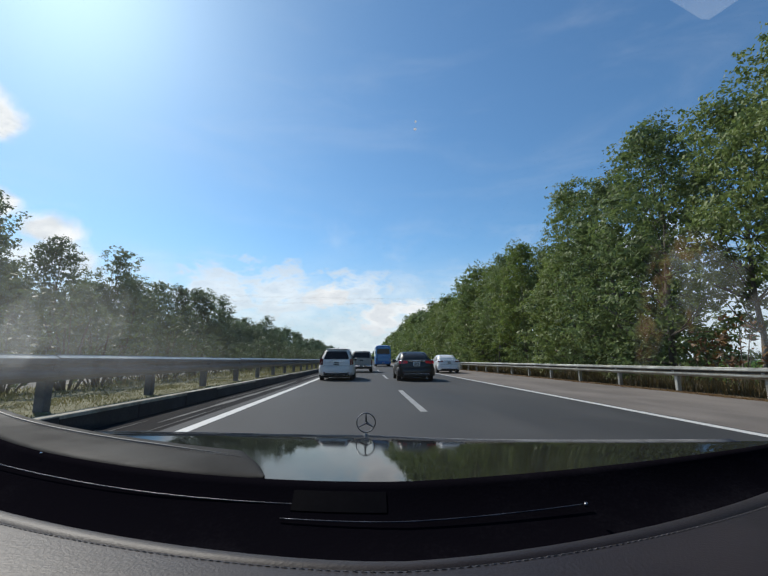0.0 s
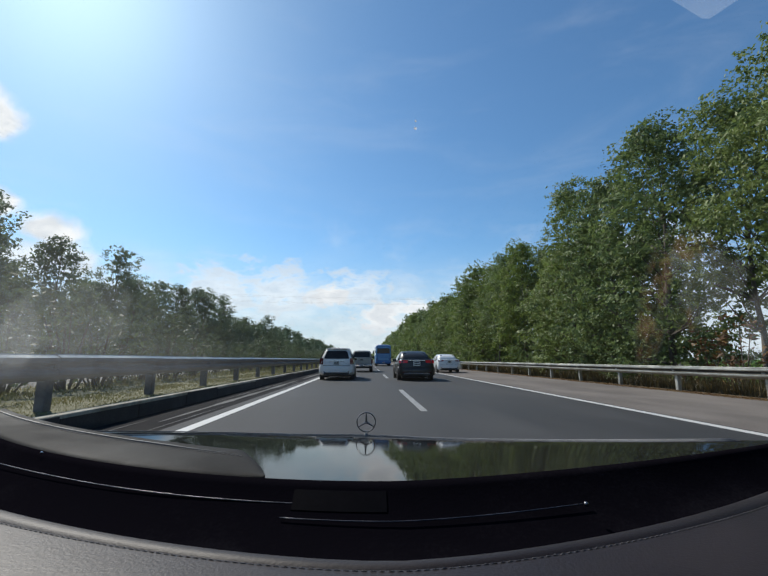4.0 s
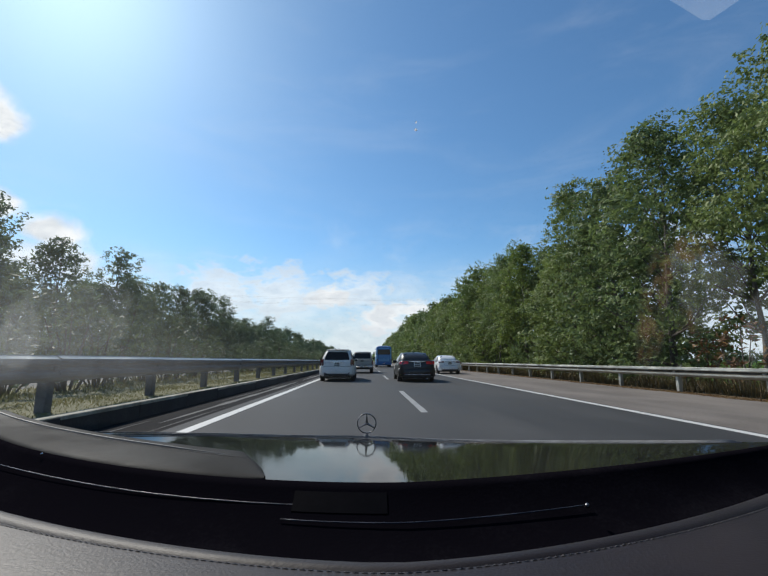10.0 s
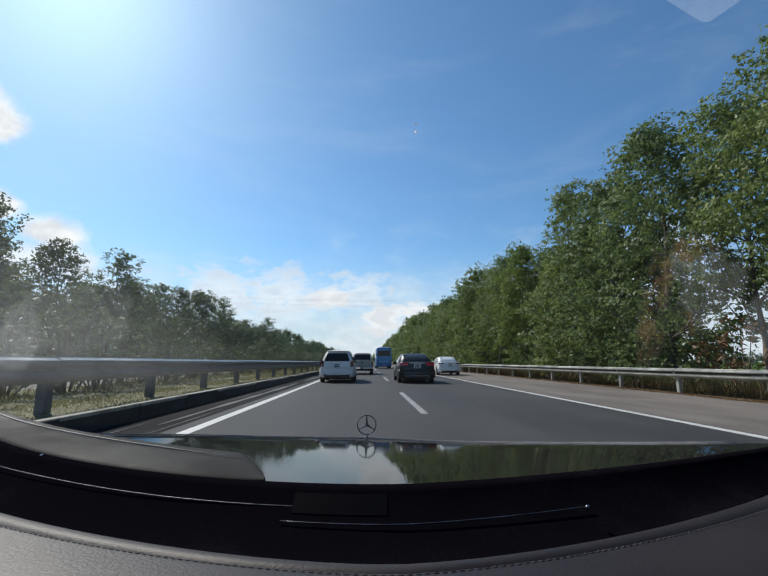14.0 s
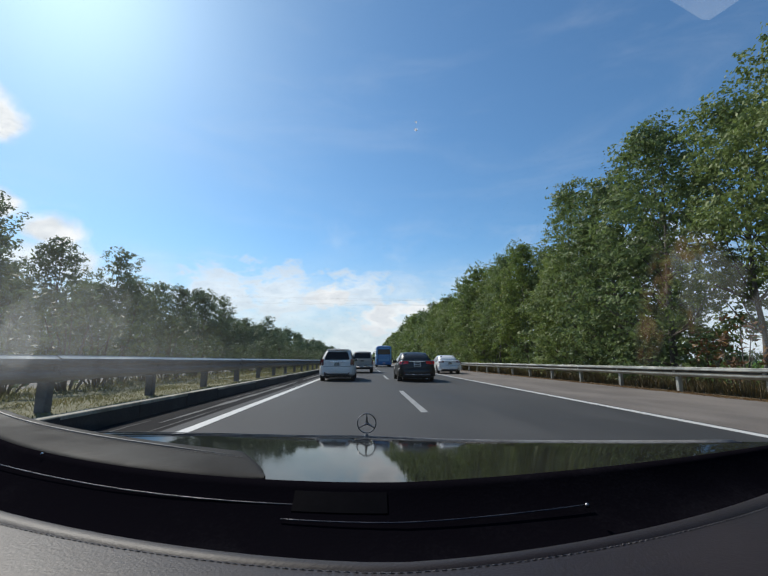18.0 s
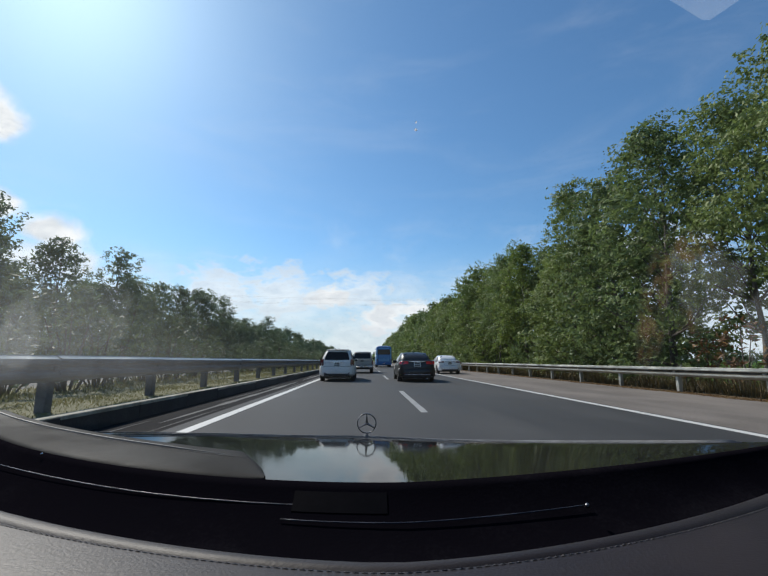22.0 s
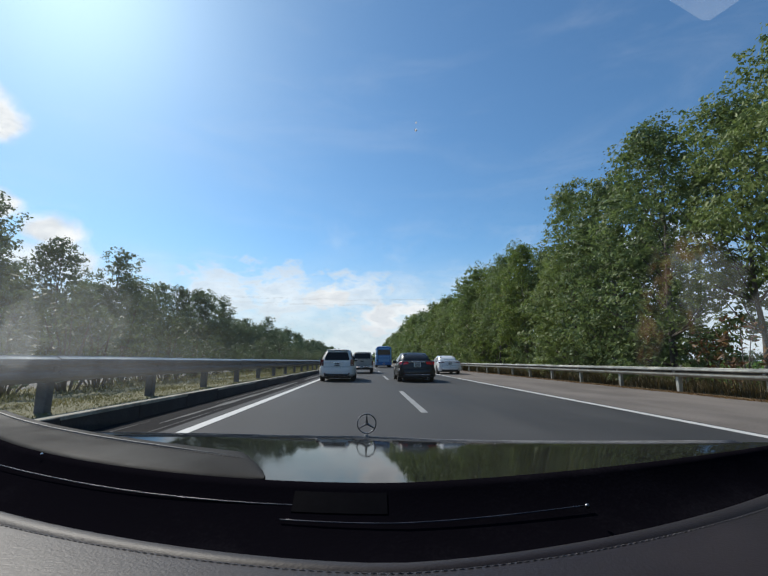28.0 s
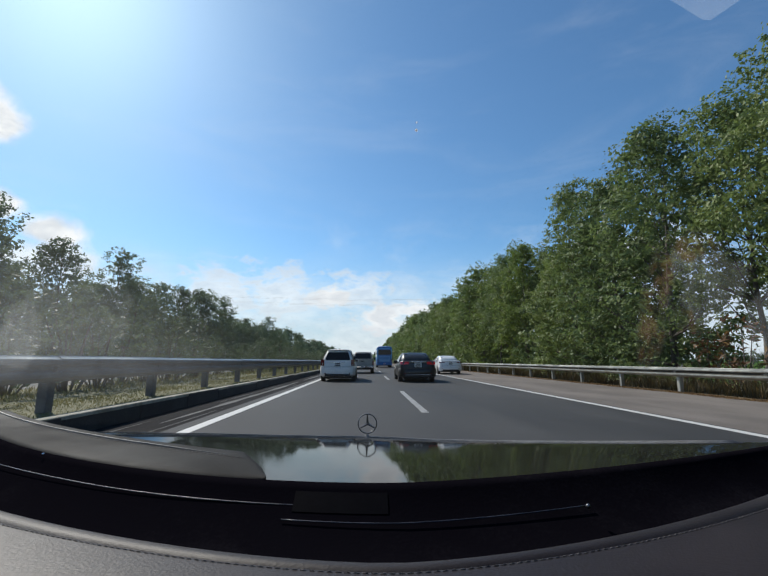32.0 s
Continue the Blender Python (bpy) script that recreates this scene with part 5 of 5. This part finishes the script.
    part("pad_piping", tube(pts, [0.0026 * min(1.0, (60.5 - i) / 10) for i in range(61)], 6), M_TRIM, own_car, "black line for the mirrored seam")
    st = bmesh.new()
    u = -1.2
    while u < -0.26:
        p, q = at_dash(u, pad_seam(u) - 0.016, 0.0012), at_dash(u + 0.007, pad_seam(u + 0.007) - 0.016, 0.0012)
        tube([p, p.lerp(q, 0.5) + Vector((0, 0, 0.0004)), q], [0.0003, 0.0006, 0.0003], 5, st)
        u += 0.0105
    tagged(part("pad_stitching", st, M_THREAD, own_car, "fine stitches for the mirrored seam"), kind="stuff")


dashboard()

HOOD_FRONT, HOOD_BACK = 1.95, 0.78


def hood_front(x):
    a = abs(x / 0.93)
    if x > 0:
        return HOOD_FRONT - 0.98 * a ** 2.2
    return HOOD_FRONT - 0.45 * a ** 2.2 - 0.53 * max(0.0, (a - 0.60) / 0.40) ** 2


def hood_z(x, f):
    """Height of the bonnet under the eye: it falls to a rounded nose, and its wings stand up towards the windscreen."""
    a = abs(x / 0.93)
    edge = -(0.1665 + (0.020 if x > 0 else -0.012) * a) * hood_front(x)
    back = -0.233 + (0.060 * a ** 4 if x > 0 else 0.006 * a - 0.25 * max(0.0, a - 0.55) ** 2)
    return back + (edge - back) * f - 0.014 * f ** 8 * (1 - 0.8 * a * a) + 0.004 * math.exp(-(x / 0.2) ** 2) * f


def bonnet():
    rings = []
    n = 56
    for i in range(n + 1):
        a = -1 + 2 * i / n
        x = a * 0.93
        front = hood_front(x)
        row = [(x, HOOD_BACK + (front - HOOD_BACK) * k / 48, EYE_Z + hood_z(x, k / 48)) for k in range(49)]
        y, z = row[-1][1], row[-1][2]
        row += [(x, y + 0.012, z - 0.02), (x, y + 0.02, z - 0.12), (x, y + 0.01, z - 0.40)]
        rings.append(row)
    part("bonnet", loft(rings), M_BLACK, own_car, "polished black bonnet mirroring sky and trees", smooth=True)
    # raised lips along the nose, paler grey than the bonnet
    for f, lift, r in ((0.995, 0.003, 0.0022), (0.955, 0.001, 0.0020), (0.90, 0.0005, 0.0012)):
        pts = []
        for i in range(49):
            x = -0.90 + 1.80 * i / 48
            front = hood_front(x)
            pts.append((x, HOOD_BACK + (front - HOOD_BACK) * f, EYE_Z + hood_z(x, f) + lift))
        part("bonnet_lip", tube(pts, r, 6), M_LIP, own_car, "thin raised edge of the bonnet", smooth=True)
    for s in (-1, 1):
        for yw in (1.05, -1.85):
            part("wheel_arch", disc((s * 0.85, yw, 0.35), 1.0, 0.39, 0.214, 24), M_TRIM, own_car)
            wheel(own_car, s * 0.855, yw, 0.33, 0.22)
    part("cowl", box(-0.9, 0.62, EYE_Z - 0.34, 0.9, 0.80, EYE_Z - 0.242, 0.01), M_TRIM, own_car, "black plastic cowl")
    # ornament: a ring with three spokes on a small foot
    yo = 1.90
    zf = EYE_Z + hood_z(0, (yo - HOOD_BACK) / (HOOD_FRONT - HOOD_BACK))
    orn = part("bonnet_ornament", tube([(0.0, yo, zf - 0.004), (0.0, yo, zf + 0.004), (0.0, yo, zf + 0.012)], [0.016, 0.010, 0.005], 10), M_LIP, own_car, "small chrome ring on a foot", smooth=True)
    c, r = Vector((0.0, yo, EYE_Z - 0.270)), 0.0405
    ring = [c + Vector((math.sin(k * 0.19635), 0, math.cos(k * 0.19635))) * r for k in range(33)]
    part("ring", tube(ring, 0.0027, 6, cap=False), M_CHROME_DARK, orn, smooth=True)
    for k in range(3):
        d = Vector((math.sin(k * 2.0944), 0, math.cos(k * 2.0944)))
        part("spoke", tube([c, c + d * r], [0.0058, 0.0016], 4), M_CHROME_DARK, orn)


bonnet()


def cabin_shell():
    """Body, roof, pillars and glass that close the car round the camera."""
    z = EYE_Z
    st = ((-3.05, 0.74, 0.36, 0.78), (-2.95, 0.84, 0.30, 0.84), (-2.5, 0.93, 0.25, 0.87), (-1.2, 0.95, 0.22, 0.84), (0.3, 0.96, 0.22, 0.83), (0.9, 0.95, 0.22, 0.76), (1.25, 0.90, 0.22, 0.66), (1.55, 0.80, 0.24, 0.60), (1.80, 0.62, 0.28, 0.56), (1.93, 0.45, 0.32, 0.52))
    part("body", loft([body_ring(y, hw, a, b) for y, hw, a, b in st], True, True), M_BLACK, own_car, "polished black body", smooth=True)
    roof = []
    for y, hw, h in ((-0.16, 0.60, 0.375), (-0.35, 0.63, 0.405), (-0.8, 0.65, 0.425), (-1.4, 0.64, 0.42), (-1.85, 0.60, 0.385), (-2.0, 0.57, 0.35)):
        top = [(hw * k, y, z + h - 0.035 * abs(k) ** 3) for k in (-1, -0.7, -0.35, 0, 0.35, 0.7, 1)]
        roof.append(top + [(x, yy, zz - 0.03) for x, yy, zz in reversed(top)])
    part("roof", loft(roof, True, True), M_BLACK, own_car, smooth=True)
    part("roof_lining", box(-0.56, -1.9, z + 0.325, 0.56, -0.22, z + 0.335, 0.004), M_HEADLINER, own_car)
    pane("rear_window", [(-0.72, -2.72, z - 0.16), (0.72, -2.72, z - 0.16), (0.54, -2.0, z + 0.33), (-0.54, -2.0, z + 0.33)], M_GLASS, own_car)
    part("rear_shelf", box(-0.8, -2.75, z - 0.20, 0.8, -1.7, z - 0.165, 0.01), M_LEATHER_DARK, own_car)
    for s in (-1, 1):
        part("front_pillar", tube([(s * 0.93, 0.55, z - 0.20), (s * 0.80, 0.12, z + 0.14), (s * 0.61, -0.20, z + 0.355)], 0.038, 8), M_BLACK, own_car, smooth=True)
        part("centre_pillar", tube([(s * 0.91, -1.0, z - 0.19), (s * 0.64, -1.0, z + 0.36)], 0.05, 8), M_HEADLINER, own_car, smooth=True)
        part("rear_pillar", tube([(s * 0.84, -2.65, z - 0.17), (s * 0.58, -1.95, z + 0.34)], 0.07, 8), M_BLACK, own_car, smooth=True)
        q = [(s * 0.93, -0.94, z - 0.17), (s * 0.93, 0.10, z - 0.17), (s * 0.66, -0.30, z + 0.34), (s * 0.66, -0.94, z + 0.34)]
        pane("side_window", q if s > 0 else q[::-1], M_GLASS, own_car)
        q = [(s * 0.93, -2.2, z - 0.17), (s * 0.93, -1.06, z - 0.17), (s * 0.66, -1.06, z + 0.34), (s * 0.64, -1.8, z + 0.33)]
        pane("side_window", q if s > 0 else q[::-1], M_GLASS, own_car)


cabin_shell()


def dusty_glass():
    """Clear glass under a film of road dust: thin all over, thicker at the lower left to put the glare haze there."""
    m = bpy.data.materials.new("dusty_windscreen")
    m.use_nodes = True
    n = Nodes(m.node_tree)
    here = n.add("ShaderNodeTexCoord").outputs["Object"]
    xyz_ = n.add("ShaderNodeSeparateXYZ", {0: here})
    x, z = xyz_.outputs[0], xyz_.outputs[2]
    grain = n.noise(here, 9.0, 5.0, 0.65, 0.6)
    streak = n.noise(n.add("ShaderNodeVectorMath", {0: here}, operation="NORMALIZE"), 7.0, 4.0, 0.6, 0.4)
    # extra film density shaped after the haze at the left
    side_haze = n.math("MULTIPLY", n.ramp(x, -0.14, -0.62), n.math("MULTIPLY", n.ramp(z, 0.27, 0.04), n.ramp(z, -0.075, -0.005)))
    film = n.math("MULTIPLY", side_haze, n.math("ADD", n.math("MULTIPLY", grain, 0.5), n.math("MULTIPLY", streak, 0.5)))
    # brown and pale patches, placed by the slope across (u) and up (v) as seen from the seat
    u, v = n.math("DIVIDE", x, xyz_.outputs[1]), n.math("DIVIDE", z, xyz_.outputs[1])
    slope = n.add("ShaderNodeCombineXYZ", {0: u, 1: v, 2: 0.0})
    runs = n.noise(n.add("ShaderNodeVectorMath", {0: slope, 1: (1.0, 0.55, 1.0)}, operation="MULTIPLY"), 22.0, 6.0, 0.68, 0.8)
    broad = n.noise(slope, 7.0, 4.0, 0.6, 0.5)

    def blot(cu, cv, ru, rv, edge, lean=0.0):
        du = n.math("MULTIPLY", n.math("SUBTRACT", n.math("SUBTRACT", u, cu), n.math("MULTIPLY", n.math("SUBTRACT", v, cv), lean)), 1.0 / ru)
        dv = n.math("MULTIPLY", n.math("SUBTRACT", v, cv), 1.0 / rv)
        far = n.math("SQRT", n.math("ADD", n.math("MULTIPLY", du, du), n.math("MULTIPLY", dv, dv)))
        return n.ramp(n.math("ADD", far, n.math("MULTIPLY", n.math("SUBTRACT", broad, 0.5), 1.5)), 1.0, edge)

    brown_smear = 0.0
    for cu, cv, ru, rv, lean, k in ((0.83, 0.285, 0.10, 0.075, 0.5, 0.8), (0.745, 0.215, 0.05, 0.10, 0.3, 1.0), (0.70, 0.085, 0.05, 0.11, 0.2, 1.0), (0.80, 0.10, 0.07, 0.05, 0.0, 0.7)):
        brown_smear = n.math("MAXIMUM", brown_smear, n.math("MULTIPLY", blot(cu, cv, ru, rv, 0.35, lean), k))
    brown_smear = n.math("MULTIPLY", brown_smear, n.ramp(runs, 0.36, 0.66))
    veil = 0.0
    for cu, cv, ru, rv, lean, k in ((0.86, 0.185, 0.10, 0.11, 0.0, 0.8), (0.80, 0.23, 0.045, 0.06, 0.0, 0.6), (0.985, 0.095, 0.060, 0.085, 0.35, 1.0), (-0.81, 0.06, 0.07, 0.08, 0.0, 1.1), (-0.68, 0.10, 0.14, 0.10, 0.0, 0.5)):
        veil = n.math("MAXIMUM", veil, n.math("MULTIPLY", blot(cu, cv, ru, rv, 0.75, lean), k))
    veil = n.math("MULTIPLY", veil, n.ramp(runs, 0.05, 0.65))
    amount = n.math("ADD", n.math("ADD", 0.003, n.math("MULTIPLY", film, 0.20)), n.math("ADD", n.math("MULTIPLY", brown_smear, 0.15), n.math("MULTIPLY", veil, 0.08)))
    tone = n.mix(n.ramp(n.math("SUBTRACT", brown_smear, n.math("MULTIPLY", veil, 0.5)), 0.0, 0.35), (0.62, 0.62, 0.60), (0.43, 0.28, 0.16))
    dust = n.add("ShaderNodeBsdfTranslucent", {0: tone})
    clear = n.add("ShaderNodeBsdfTransparent", {0: (0.985, 0.99, 0.99, 1.0)})
    n.add("ShaderNodeOutputMaterial", {0: n.add("ShaderNodeMixShader", {0: amount, 1: clear, 2: dust})})
    return m


def windscreen():
    rings = []
    for i in range(25):
        a = -1 + 2 * i / 24
        row = []
        for k in range(13):
            f = k / 12.0
            row.append((a * (1.00 - 0.28 * f), 1.27 - 0.26 * a * a - 1.40 * f, -0.16 + 0.56 * f + 0.02 * math.sin(f * 3.14)))
        rings.append(row)
    ob = part("windscreen", loft(rings), dusty_glass(), own_car, "clear windscreen with a film of road dust", smooth=True)
    ob.location = (0, 0, EYE_Z)
    ob.visible_shadow = False


windscreen()


M_CHIP = bpy.data.materials.new("crushed_glass")
M_CHIP.use_nodes = True
chip = Nodes(M_CHIP.node_tree)
chip.add("ShaderNodeOutputMaterial", {0: chip.add("ShaderNodeBsdfTranslucent", {0: (0.95, 0.95, 0.95, 1.0)})})


def screen_marks():
    """Small marks on the glass and a stud on the dash edge."""
    for p, r in (((0.044, 0.354, 0.219), 0.0009), ((0.0445, 0.361, 0.2155), 0.0013)):
        bm = bmesh.new()
        bmesh.ops.create_icosphere(bm, subdivisions=2, radius=r)
        o = part("stone_chip", bm, M_CHIP, own_car, "tiny white stone chip in the windscreen", smooth=True)
        o.location = Vector(p) + Vector((0, 0, EYE_Z))
    m = bpy.data.materials.new("pale_patch")
    m.use_nodes = True
    n = Nodes(m.node_tree)
    film = n.add("ShaderNodeBsdfTranslucent", {0: (0.75, 0.78, 0.80, 1.0)})
    n.add("ShaderNodeOutputMaterial", {0: n.add("ShaderNodeMixShader", {0: 0.05, 1: n.add("ShaderNodeBsdfTransparent"), 2: film})})
    bm = bmesh.new()
    ring = [Vector(p) + Vector((0.004, 0, EYE_Z)) for p in ((0.203, 0.246, 0.254), (0.213, 0.225, 0.262), (0.268, 0.222, 0.262), (0.258, 0.246, 0.252), (0.246, 0.2575, 0.2465), (0.240, 0.2575, 0.2465))]
    loft([ring, [p + Vector((0, 0.0003, 0.0004)) for p in ring]], True, True, bm)
    o = part("windscreen_sticker", bm, m, own_car, "pale translucent patch near the top of the windscreen")
    bm = bmesh.new()
    bmesh.ops.create_icosphere(bm, subdivisions=3, radius=0.0018)
    o = part("trim_stud", bm, M_CHROME, own_car, "tiny bright stud on the dash edge", smooth=True)
    o.location = (-0.46, 0.6407, EYE_Z + DASH_Z)


screen_marks()
